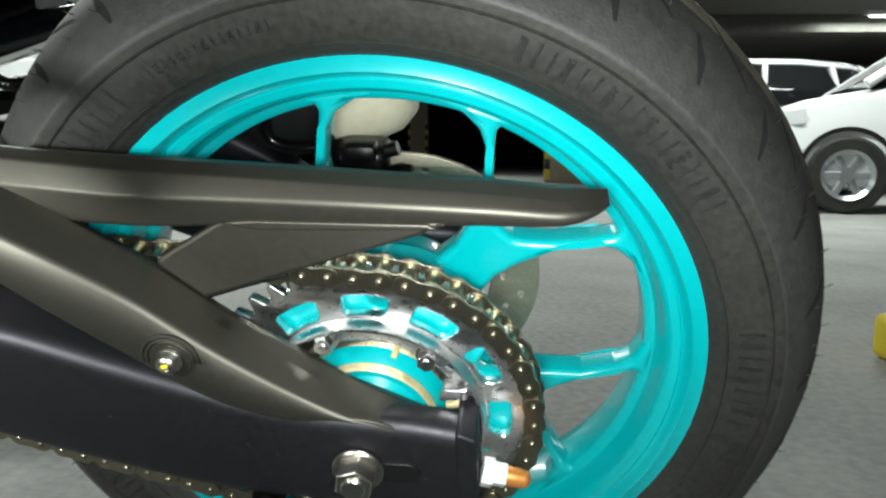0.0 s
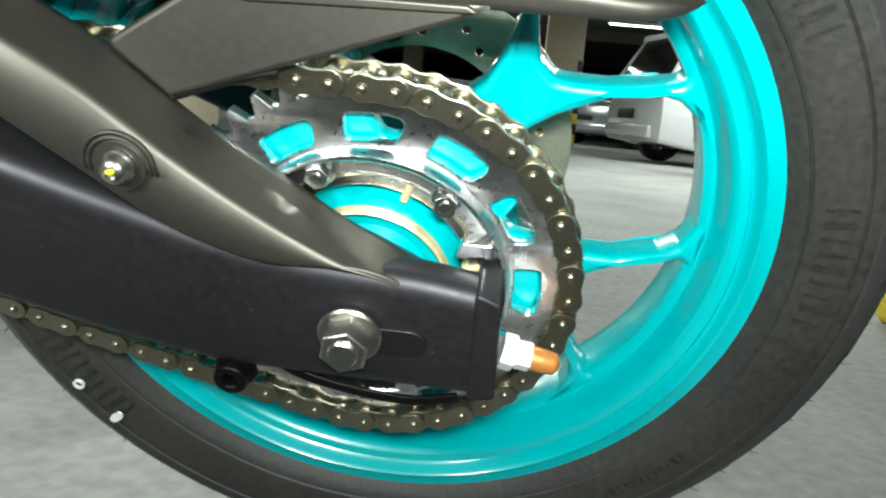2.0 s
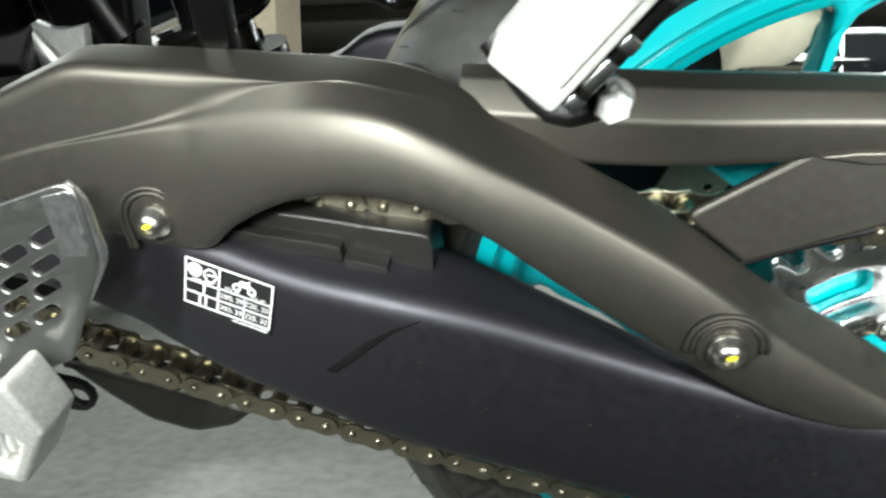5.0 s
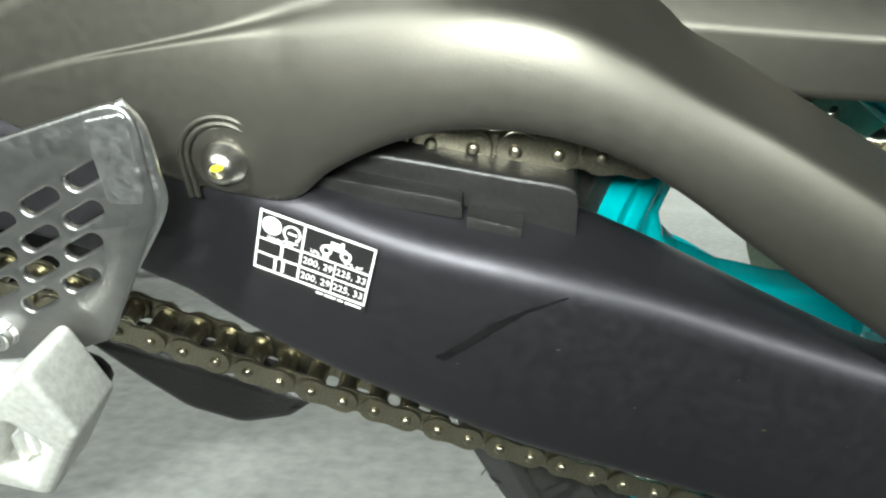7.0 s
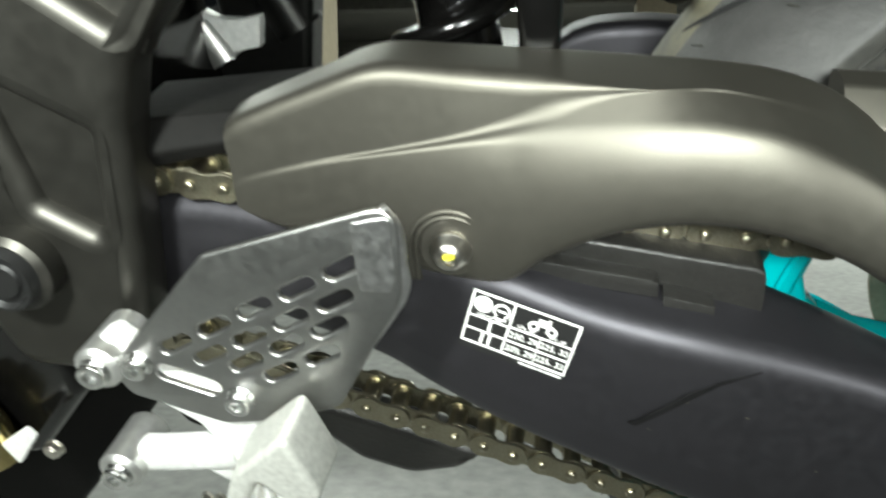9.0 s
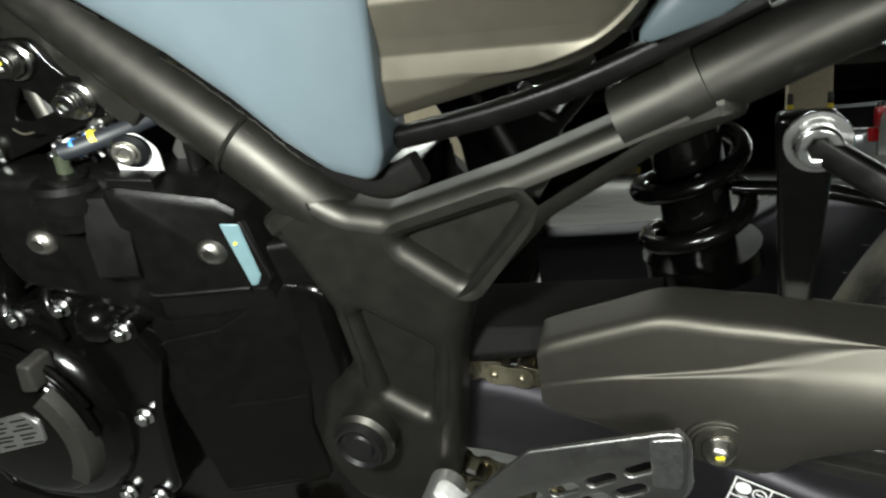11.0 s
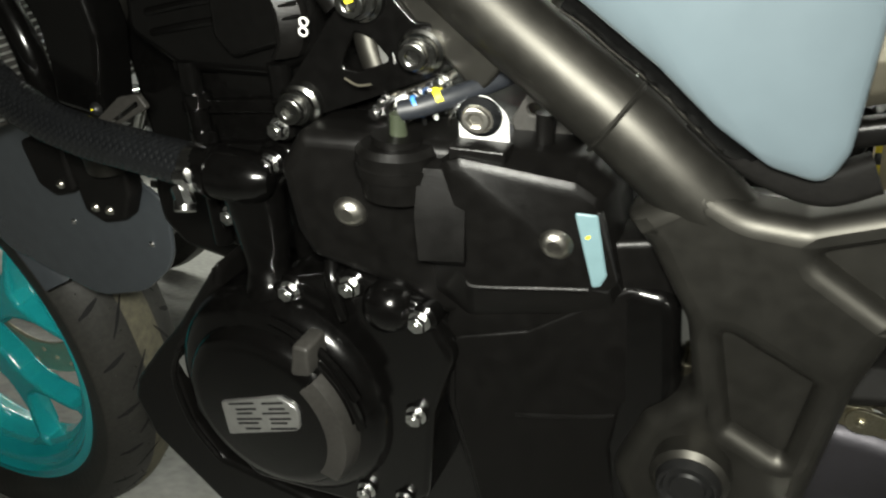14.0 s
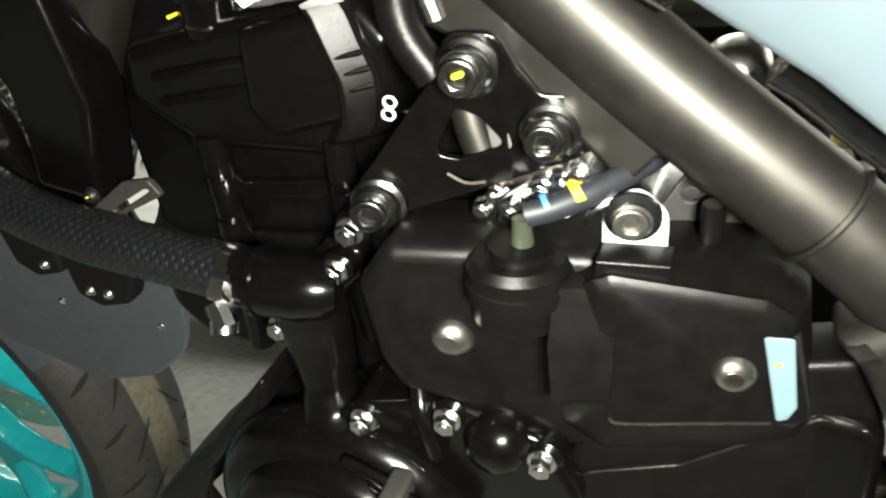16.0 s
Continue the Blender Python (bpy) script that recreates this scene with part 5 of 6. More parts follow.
# coolant hose, clamp and thermostat elbow
def woven_hose(pts, r, pitch, depth, n=90):
    """A hose whose skin carries crossed woven ribs."""
    path = smooth_path(pts, 90)
    run, rings, up = 0.0, [], Vector((0, 1, 0))
    for i, p in enumerate(path):
        t = (path[min(i + 1, len(path) - 1)] - path[max(i - 1, 0)]).normalized()
        a = (up - t * up.dot(t)).normalized()
        b, up = t.cross(a), a
        run += (p - path[i - 1]).length if i else 0
        rings.append([p + (a * math.cos(w) + b * math.sin(w)) * (r + depth * max(math.sin(2 * math.pi * run / pitch + 14 * w), math.sin(2 * math.pi * run / pitch - 14 * w))) for w in [2 * math.pi * j / n for j in range(n)]])
    return loft(rings)


hose = part("coolant_hose", woven_hose([(-1.02, -0.135, 0.662), (-0.985, -0.14, 0.625), (-0.95, -0.145, 0.602), (-0.905, -0.149, 0.5895), (-0.865, -0.150, 0.5835), (-0.812, -0.150, 0.5750)], 0.0121, 0.0048, 0.00040), HOSE, bike, "black woven rubber coolant hose", 60)
clamp = part("hose_clamp", tube([(-0.825, -0.150, 0.5770), (-0.8150, -0.150, 0.5754)], 0.0131, 28, 0), CHROME, hose, "bright steel hose clamp")
part("clamp_screw", join(tube([(-0.825, -0.162, 0.570), (-0.820, -0.166, 0.561)], 0.0055, 8, 0), tube([(-0.8245, -0.1625, 0.576), (-0.8165, -0.1625, 0.577)], 0.0045, 8, 0), tube([(-0.8225, -0.164, 0.563), (-0.8215, -0.167, 0.558)], 0.0060, 14, 0)), CHROME, clamp)
elbow = part("thermostat_elbow", tube([(-0.820, -0.150, 0.5763), (-0.8105, -0.150, 0.5750), (-0.810, -0.150, 0.5750), (-0.788, -0.150, 0.5735), (-0.779, -0.149, 0.573), (-0.7745, -0.148, 0.5725), (-0.7725, -0.147, 0.572)], [0.0130, 0.0130, 0.0145, 0.0145, 0.0125, 0.0085, 0.002], 28, 0), ENGINE, bike, "black cast thermostat elbow")
part("elbow_ring", tube([(-0.8095, -0.150, 0.5752), (-0.8065, -0.150, 0.5748)], 0.0155, 28, 0), ENGINE, elbow)
part("elbow_neck", tube([(-0.796, -0.141, 0.570), (-0.796, -0.139, 0.552), (-0.7955, -0.140, 0.535), (-0.7945, -0.143, 0.516), (-0.794, -0.146, 0.506), (-0.793, -0.147, 0.500)], [0.0165, 0.0165, 0.0145, 0.0122, 0.0135, 0.018], 22, 5), ENGINE, elbow, "black cast neck")
part("elbow_flange", plate([rounded([(-0.818, 0.541), (-0.806, 0.538), (-0.768, 0.572), (-0.766, 0.586), (-0.782, 0.590), (-0.815, 0.556)], 0.006)], -0.138, -0.118, 0.003), ENGINE, elbow)
for x, z in ((-0.7755, 0.580), (-0.8105, 0.5465), (-0.764, 0.600)):
    part("bolt_boss", drum((x, z), 0.0075, -0.145, -0.12, 0.0015, 20), ENGINE, elbow)
    bolt("flange_bolt", x, z, -0.145, 0.0046, elbow, CHROME, 0.0055, "hex", 1.3)
for o in (hose, elbow):
    for p in (o, *o.children_recursive):
        p.data.transform(Matrix.Translation((0.009, 0.0, -0.001)))
part("water_pipe", tube([(-0.745, -0.13, 0.60), (-0.741, -0.135, 0.57), (-0.738, -0.138, 0.53)], 0.009, 14, 4), ENGINE, bike, "black cast water pipe")
part("pipe_rib", join(tube([(-0.765, -0.125, 0.605), (-0.766, -0.128, 0.57), (-0.763, -0.13, 0.535)], 0.006, 12, 3), tube([(-0.752, -0.122, 0.615), (-0.753, -0.126, 0.58)], 0.005, 12, 0)), ENGINE, bike, "black cast rib")

# engine mount bracket with three bolts
brk = part("mount_bracket", plate([rounded([(-0.708, 0.674), (-0.692, 0.673), (-0.6865, 0.661), (-0.679, 0.6515), (-0.668, 0.651), (-0.660, 0.643), (-0.662, 0.630), (-0.672, 0.626), (-0.697, 0.618), (-0.731, 0.607), (-0.743, 0.602), (-0.752, 0.612), (-0.748, 0.619), (-0.716, 0.657)], [0.008, 0.008, 0.006, 0.006, 0.008, 0.008, 0.008, 0.004, 0.01, 0.01, 0.008, 0.008, 0.004, 0.01]), rounded([(-0.7085, 0.648), (-0.7175, 0.6305), (-0.709, 0.6285), (-0.692, 0.6335), (-0.700, 0.644)], 0.003)], -0.146, -0.1425, 0.0008), ENGINE, bike, "black steel engine mount bracket")
for x, z in ((-0.7395, 0.6125), (-0.6755, 0.639), (-0.701, 0.6625)):
    part("mount_collar", lathe([(0, -0.1545), (0.0080, -0.1545), (0.0088, -0.1535), (0.0088, -0.1510), (0.0104, -0.1500), (0.0104, -0.146), (0.0075, -0.1455), (0.0075, -0.135), (0, -0.135)], 32, (x, 0, z)), SMOKED, brk, "zinc plated collar")
    bolt("mount_bolt", x, z, -0.1545, 0.0066, brk, SMOKED, 0.0050, "socket", 1.12, "zinc socket bolt", YELLOW if z > 0.65 else None)
part("frame_gusset", plate([rounded([(-0.735, 0.712), (-0.662, 0.650), (-0.640, 0.628), (-0.655, 0.612), (-0.672, 0.632), (-0.69, 0.655), (-0.745, 0.682)], 0.006)], -0.125, -0.115, 0.002), FRAME, bike, "satin grey-black frame gusset plate")
part("inner_pipe", tube([(-0.7105, -0.118, 0.660), (-0.7095, -0.124, 0.64), (-0.7035, -0.126, 0.618)], 0.0065, 14, 4), FRAME, bike, "satin pipe behind the bracket")
part("inner_tab", plate([rounded([(-0.702, 0.645), (-0.694, 0.638), (-0.692, 0.628), (-0.700, 0.628)], 0.002)], -0.130, -0.128, 0.0004), ALU, bike, "bright metal tab behind the bracket")
part("stray_wire", tube([(-0.7105, -0.147, 0.6265), (-0.704, -0.1475, 0.6235), (-0.697, -0.147, 0.624)], 0.0006, 6, 4), TAUPE, bike, "thin pale wire")
part("breather_pipe", tube([(-0.719, -0.128, 0.72), (-0.726, -0.132, 0.690), (-0.725, -0.134, 0.672), (-0.716, -0.134, 0.656)], 0.0070, 14, 6), PLASTIC, bike, "black breather hose")
part("breather_clip", join(tube([(-0.716, -0.139, 0.690), (-0.709, -0.139, 0.684)], 0.004, 8, 0), tube([(-0.712, -0.141, 0.688), (-0.709, -0.141, 0.677)], 0.0032, 8, 0), tube([(-0.704, -0.140, 0.694), (-0.714, -0.141, 0.682)], 0.0014, 6, 0)), CHROME, bike, "bright pipe clip")
for i in range(2):
    part("hose_spring_clip", tube([(-0.7275 + 0.0022 * math.cos(a) - 0.0012 * i, -0.147, 0.6520 - 0.0044 * i + 0.0019 * math.sin(a)) for a in np.linspace(0, 6.28, 14)], 0.0005, 6, 1), WHITE, bike, "pale hose clip")

# coolant reservoir
res = part("coolant_reservoir", plate([rounded([(-0.733, 0.599), (-0.746, 0.580), (-0.744, 0.545), (-0.738, 0.530), (-0.71, 0.521), (-0.690, 0.516), (-0.676, 0.504), (-0.594, 0.517), (-0.588, 0.532), (-0.591, 0.582), (-0.602, 0.598), (-0.636, 0.600), (-0.658, 0.600), (-0.70, 0.600)], [0.008, 0.01, 0.01, 0.008, 0.01, 0.006, 0.006, 0.006, 0.008, 0.008, 0.006, 0.003, 0.003, 0.006])], -0.152, -0.112, 0.007, 4), PLASTIC, bike, "matt black coolant reservoir cover", 60)
back = rounded([(-0.680, 0.5860), (-0.660, 0.5995), (-0.606, 0.5990), (-0.592, 0.588), (-0.5850, 0.530), (-0.5935, 0.5150), (-0.664, 0.5040), (-0.681, 0.5180)], 0.005, 4)
edge = rounded([(-0.6690, 0.5895), (-0.6580, 0.5985), (-0.6055, 0.5930), (-0.5950, 0.5855), (-0.5862, 0.5360), (-0.5915, 0.5235), (-0.658, 0.5135), (-0.670, 0.5250)], 0.005, 4)
front = rounded([(-0.6590, 0.5920), (-0.6555, 0.5953), (-0.6065, 0.5893), (-0.5975, 0.5830), (-0.5878, 0.5430), (-0.5925, 0.5395), (-0.654, 0.5315), (-0.659, 0.5390)], 0.004, 4)
brow = [((a[0] * 0.35 + b[0] * 0.65), b[1] + (0.0032 if b[1] > 0.57 else -0.0014)) for a, b in zip(edge, front)]
part("raised_panel", loft([[(x, y, z) for x, z in o] for o, y in ((back, -0.142), (back, -0.1490), (edge, -0.1565), (brow, -0.1602), (front, -0.1624))]), PLASTIC, res, "raised front panel", 38)
part("panel_pad", loft([[(l, -0.150, z), (l, yl, z), (r, yr, z), (r, -0.150, z)] for l, yl, r, yr, z in ((-0.673, -0.1570, -0.656, -0.1545, 0.5935), (-0.674, -0.1605, -0.655, -0.1580, 0.5915), (-0.676, -0.1662, -0.6545, -0.1632, 0.570), (-0.675, -0.1698, -0.6555, -0.1665, 0.548), (-0.672, -0.1620, -0.657, -0.1620, 0.5425))]), PLASTIC, res, "raised worn black pad", 40)
part("panel_lip", tube([(-0.657, -0.1605, 0.5335), (-0.652, -0.1617, 0.5322), (-0.625, -0.1617, 0.5355), (-0.6005, -0.1617, 0.5385)], 0.0016, 10, 5), PLASTIC, res)
part("sight_slot", plate([rounded([(-0.6072, 0.5800), (-0.5947, 0.5800), (-0.5878, 0.5450), (-0.5925, 0.5375), (-0.6000, 0.5383)], 0.0012)], -0.1623, -0.158, 0.0002), DARK, res)
strip = part("sight_strip", plate([rounded([(-0.6063, 0.5790), (-0.5962, 0.5790), (-0.5925, 0.5475), (-0.5952, 0.5415), (-0.5992, 0.5400)], 0.0016)], -0.1632, -0.158, 0.0010, 3), SIGHT, res, "pale blue translucent level strip")
part("level_mark", plate([slot(-0.6005, 0.5674, 0.0026, 0.0014, 40)], -0.1634, -0.1630, 0.0001), YELLOW, strip, "yellow level mark")
part("reservoir_shelf", plate([rounded([(-0.6615, 0.5945), (-0.6610, 0.6025), (-0.6365, 0.6022), (-0.6370, 0.5930)], 0.001)], -0.158, -0.145, 0.0010), PLASTIC, res)
cap = part("filler_cap", tube([(-0.6880, -0.151, 0.5735), (-0.6874, -0.151, 0.584), (-0.6873, -0.151, 0.5845), (-0.6871, -0.151, 0.590), (-0.6870, -0.151, 0.5905), (-0.6867, -0.151, 0.596), (-0.6866, -0.151, 0.599)], [0.0160, 0.0165, 0.0182, 0.0184, 0.0176, 0.0176, 0.0150], 32, 0), PLASTIC, res, "black rubber filler cap")
part("cap_ring", tube([(-0.6866, -0.151, 0.599), (-0.6862, -0.151, 0.6025)], 0.0105, 28, 0), PLASTIC, cap)
part("cap_nipple", tube([(-0.686, -0.150, 0.602), (-0.6855, -0.150, 0.6125)], [0.0038, 0.0031], 12, 0), NIPPLE, res, "pale green translucent nipple")
vent = part("overflow_hose", tube([(-0.684, -0.149, 0.6135), (-0.676, -0.147, 0.6155), (-0.664, -0.141, 0.6195), (-0.650, -0.128, 0.624), (-0.64, -0.115, 0.628)], 0.0046, 14, 5), GREYHOSE, res, "grey-black overflow hose")
part("hose_band", tube([(-0.670, -0.1435, 0.6185), (-0.6675, -0.1423, 0.6195)], 0.0053, 14, 0), YELLOW, vent, "yellow band")
part("hose_band", tube([(-0.678, -0.1468, 0.6152), (-0.6765, -0.1462, 0.6159)], 0.0053, 14, 0), BLUE, vent, "blue band")
for x, z in ((-0.7135, 0.560), (-0.6145, 0.5615)):
    bolt("reservoir_bolt", x, z, -0.1614 if x > -0.7 else -0.1515, 0.0078, res, STEEL, 0.0052, "button", 1.12, "domed zinc bolt")
tab = part("reservoir_bracket", plate([rounded([(-0.661, 0.598), (-0.6605, 0.615), (-0.650, 0.6265), (-0.6395, 0.615), (-0.640, 0.598)], [0.001, 0.010, 0.011, 0.010, 0.001])], -0.150, -0.1475, 0.0008), WHITE, bike, "bright steel bracket with rubber grommet")
part("grommet", drum((-0.6503, 0.6150), 0.0092, -0.155, -0.149, 0.002, 28), HOSE, tab)
bolt("bracket_bolt", -0.6503, 0.6150, -0.1555, 0.0060, tab, STEEL, 0.003, "socket", 1.1)
hook = part("hook_plate", plate([rounded([(-0.645, 0.606), (-0.636, 0.622), (-0.614, 0.614), (-0.606, 0.596), (-0.640, 0.592)], 0.005), ring_pts(-0.6345, 0.6125, 0.003, 12)], -0.131, -0.128, 0.0008), WORN, bike, "grey steel bracket plate")
stay = part("tank_stay", tube([(-0.6265, -0.143, 0.598), (-0.6255, -0.143, 0.616)], 0.0042, 12, 0), PLASTIC, bike, "black stay bolt")
part("stay_nut", tube([(-0.6275, -0.143, 0.5945), (-0.6265, -0.143, 0.600)], 0.0052, 6, 0), CHROME, tab)
slant(res, -0.695, 0.27, -0.157)
slant(brk, -0.755, 0.25, -0.06, -0.04)
for o in (tab, hook, stay):
    slant(o, -0.695, 0.40, -0.19)
# throttle linkage and wiring between bracket and reservoir
linkage = part("throttle_linkage", plate([rounded([(-0.703, 0.607), (-0.697, 0.617), (-0.676, 0.625), (-0.664, 0.624), (-0.668, 0.612), (-0.690, 0.604)], 0.003)], -0.128, -0.124, 0.001), STEEL, bike, "bright throttle linkage plate")
for x, z, r in ((-0.700, 0.6115, 0.0042), (-0.690, 0.6095, 0.0046), (-0.6855, 0.6155, 0.0038), (-0.6775, 0.620, 0.0045), (-0.670, 0.6235, 0.0036), (-0.695, 0.6175, 0.003), (-0.682, 0.610, 0.003), (-0.664, 0.627, 0.004)):
    bolt("link_nut", x, z, -0.136, r * 0.75, linkage, CHROME, 0.006, "hex", 1.25)
    part("link_pin", tube([(x, -0.136, z), (x, -0.124, z)], r * 0.5, 8, 0), STEEL, linkage)
for i in range(7):
    x = -0.702 + 0.0065 * i
    part("wire", tube([(x, -0.136, 0.606 + 0.003 * (i % 2)), (x + 0.004, -0.141 - 0.001 * (i % 3), 0.614 + 0.003 * (i % 3)), (x + 0.012, -0.137, 0.619 + 0.002 * (i % 2))], 0.0012, 8, 4), (CHROME, DARK, WHITE)[i % 3], linkage, "thin wire")

for p in (linkage, *linkage.children_recursive):
    p.data.transform(Matrix.Translation((-0.005, 0.006, -0.006)))

# ---------------------------------------------------------------- radiator, belly panel, front end
radiator = part("radiator", box(-1.035, -1.012, -0.135, 0.125, 0.575, 0.76, 0.003), WORN, bike, "radiator with fine horizontal fins")
for i in range(35):
    part("radiator_fin", box(-1.013, -1.0095, -0.134, 0.10, 0.580 + i * 0.0050, 0.5812 + i * 0.0050, 0), ALU, radiator)
part("radiator_bracket", tube([(-0.965, -0.118, 0.66), (-0.955, -0.12, 0.63), (-0.955, -0.118, 0.59), (-0.93, -0.116, 0.575)], 0.009, 12, 5), ENGINE, bike, "black radiator stay")
clip = part("cable_clip", plate([rounded([(-0.904, 0.589), (-0.876, 0.6065), (-0.860, 0.6090), (-0.855, 0.6010), (-0.888, 0.5870)], [0.001, 0.003, 0.003, 0.002, 0.001]), slot(-0.874, 0.5975, 0.028, 0.0025, 27)], -0.1335, -0.130, 0.0006), WORN, bike, "pale cable clip plate")
bolt("clip_bolt", -0.897, 0.5985, -0.132, 0.0035, clip, DARK, 0.004, "dome", 1.2, "", YELLOW)
part("radiator_shroud", plate([rounded([(-0.952, 0.700), (-0.938, 0.668), (-0.930, 0.648), (-0.931, 0.625), (-0.938, 0.598), (-0.90, 0.590), (-0.885, 0.64), (-0.89, 0.72)], 0.006)], -0.128, -0.100, 0.004), ENGINE, bike, "gloss black radiator shroud")
# dark plate added to close a gap that shows only black
part("engine_shroud", plate([rounded([(-0.905, 0.750), (-0.835, 0.750), (-0.828, 0.62), (-0.815, 0.548), (-0.88, 0.540), (-0.905, 0.560)], 0.008)], -0.092, -0.075, 0.004), ENGINE, bike, "black plate added to fill the dark gap between radiator and engine")
belly = part("belly_panel", plate([rounded([(-0.935, 0.385), (-0.926, 0.403), (-0.895, 0.435), (-0.868, 0.460), (-0.818, 0.517), (-0.822, 0.496), (-0.872, 0.440), (-0.884, 0.415), (-0.882, 0.375), (-0.868, 0.345), (-0.80, 0.33), (-0.70, 0.30), (-0.70, 0.20), (-0.79, 0.205), (-0.876, 0.292), (-0.928, 0.350)], [0.01, 0.006, 0.01, 0.01, 0.004, 0.004, 0.006, 0.01, 0.012, 0.012, 0.01, 0.01, 0.01, 0.02, 0.01, 0.012])], -0.150, -0.100, 0.004, 3), PLASTIC, bike, "black plastic belly panel", 50)
part("panel_lip", tube([(-0.874, -0.149, 0.440), (-0.885, -0.151, 0.415), (-0.883, -0.151, 0.376), (-0.868, -0.150, 0.345)], 0.0022, 8, 5), PLASTIC, belly)
part("exhaust_header", tube([(-0.86, 0.02, 0.58), (-0.895, 0.02, 0.53), (-0.90, 0.02, 0.45), (-0.87, 0.0, 0.36), (-0.80, 0.0, 0.30)], 0.018, 16, 6), ENGINE, bike, "dark exhaust header pipe")
part("horn_shield", plate([rounded([(-0.926, 0.535), (-0.928, 0.497), (-0.912, 0.478), (-0.866, 0.468), (-0.845, 0.50), (-0.86, 0.54)], 0.018)], -0.085, -0.05, 0.006), PLASTIC, bike, "black rounded horn shield")
FW = (-1.388, 0.288)
front_tyre = wheel_tyre("front_tyre", *FW, 0.72, 0.80, "black rubber front tyre with tread grooves", 28, False)
front_rim = wheel_rim("front_rim", *FW, 0.78, "glossy cyan cast front rim")
for i in range(5):
    y_spoke(*FW, 18 + 72 * i, front_rim, -0.018, 0.010)
part("front_hub", lathe([(0.0, -0.05), (0.035, -0.05), (0.04, -0.03), (0.04, 0.03), (0.0, 0.05)], 40, (FW[0], 0, FW[1])), CYAN, front_rim, "cyan front hub")
part("front_brake_disc", plate([ring_pts(*FW, 0.142, 72), ring_pts(*FW, 0.098, 48)] + [ring_pts(FW[0] + (0.108 + 0.011 * (i % 3)) * math.cos(radians(i * 10)), FW[1] + (0.108 + 0.011 * (i % 3)) * math.sin(radians(i * 10)), 0.0038, 10) for i in range(36)], 0.062, 0.067, 0.0005), DISC, front_rim, "drilled steel front brake disc")
part("fork_leg", tube([(-1.345, -0.098, 0.27), (-1.27, -0.098, 0.46), (-1.16, -0.098, 0.75)], [0.026, 0.027, 0.022], 20, 4), ENGINE, bike, "black fork leg")
part("fork_leg", tube([(-1.345, 0.098, 0.27), (-1.27, 0.098, 0.46), (-1.16, 0.098, 0.75)], [0.026, 0.027, 0.022], 20, 4), ENGINE, bike, "black fork leg")
fender = part("front_fender", lathe([(0.300, -0.075), (0.318, -0.066), (0.326, -0.045), (0.330, 0.0), (0.326, 0.045), (0.318, 0.066), (0.300, 0.075), (0.303, 0.070), (0.322, 0.0), (0.303, -0.070), (0.300, -0.075)], 40, (FW[0], 0, FW[1]), 22, 150), GREYFENDER, bike, "dark grey plastic front fender", 50)
part("fender_side", plate([rounded([(-1.20, 0.56), (-1.16, 0.476), (-1.127, 0.443), (-1.032, 0.411), (-0.978, 0.424), (-0.935, 0.456), (-0.926, 0.508), (-1.05, 0.60)], [0.02, 0.02, 0.03, 0.05, 0.05, 0.05, 0.02, 0.02])], -0.0785, -0.0745, 0.0015), GREYFENDER, fender, "grey fender side")
for lug in ([(-0.996, 0.548), (-0.938, 0.545), (-0.943, 0.518), (-0.955, 0.498), (-0.978, 0.493), (-0.994, 0.501)], [(-1.040, 0.556), (-0.996, 0.552), (-0.999, 0.516), (-1.022, 0.511), (-1.036, 0.520)]):
    part("fender_stay", plate([rounded(lug, 0.006)], -0.093, -0.078, 0.003), MATT, fender, "matt black fender stay")
for x, z in ((-0.981, 0.506), (-0.967, 0.505), (-1.010, 0.522)):
    bolt("fender_bolt", x, z, -0.093, 0.0032, fender, STEEL, 0.003, "dome", 1.1)
for x, z in ((-1.032, 0.481), (-0.953, 0.471)):
    bolt("fender_bolt", x, z, -0.0785, 0.0022, fender, CHROME, 0.0016, "dome", 1.1)

# ---------------------------------------------------------------- the garage
floor = part("floor", box(-40, 40, -8, 45, -0.2, 0.0, 0), CONCRETE, None)
tagged(floor, "grey worn concrete garage floor", "floor", kind="structure")
ceiling = part("ceiling", box(-40, 40, -8, 45, 2.75, 2.95, 0), CEILMAT, None)
tagged(ceiling, "dark concrete garage ceiling", "ceiling", kind="structure")
for nm, b in (("wall_north", (-40, 40, 45, 45.2)), ("wall_south", (-40, 40, -8.2, -8)), ("wall_east", (40, 40.2, -8, 45)), ("wall_west", (-40.2, -40, -8, 45))):
    w = part(nm, box(*b, 0, 2.75, 0), WALLMAT, None)
    tagged(w, "dim painted garage wall", "wall", kind="structure")
for i, y in enumerate((6.5, 12.5, 19.0, 27.0)):
    b = part(f"trim_{i + 1}", box(-40, 40, y - 0.2, y + 0.2, 2.47, 2.75, 0.02), CEILMAT, None)
    tagged(b, "dark concrete ceiling beam", "ceiling beam", kind="structure")


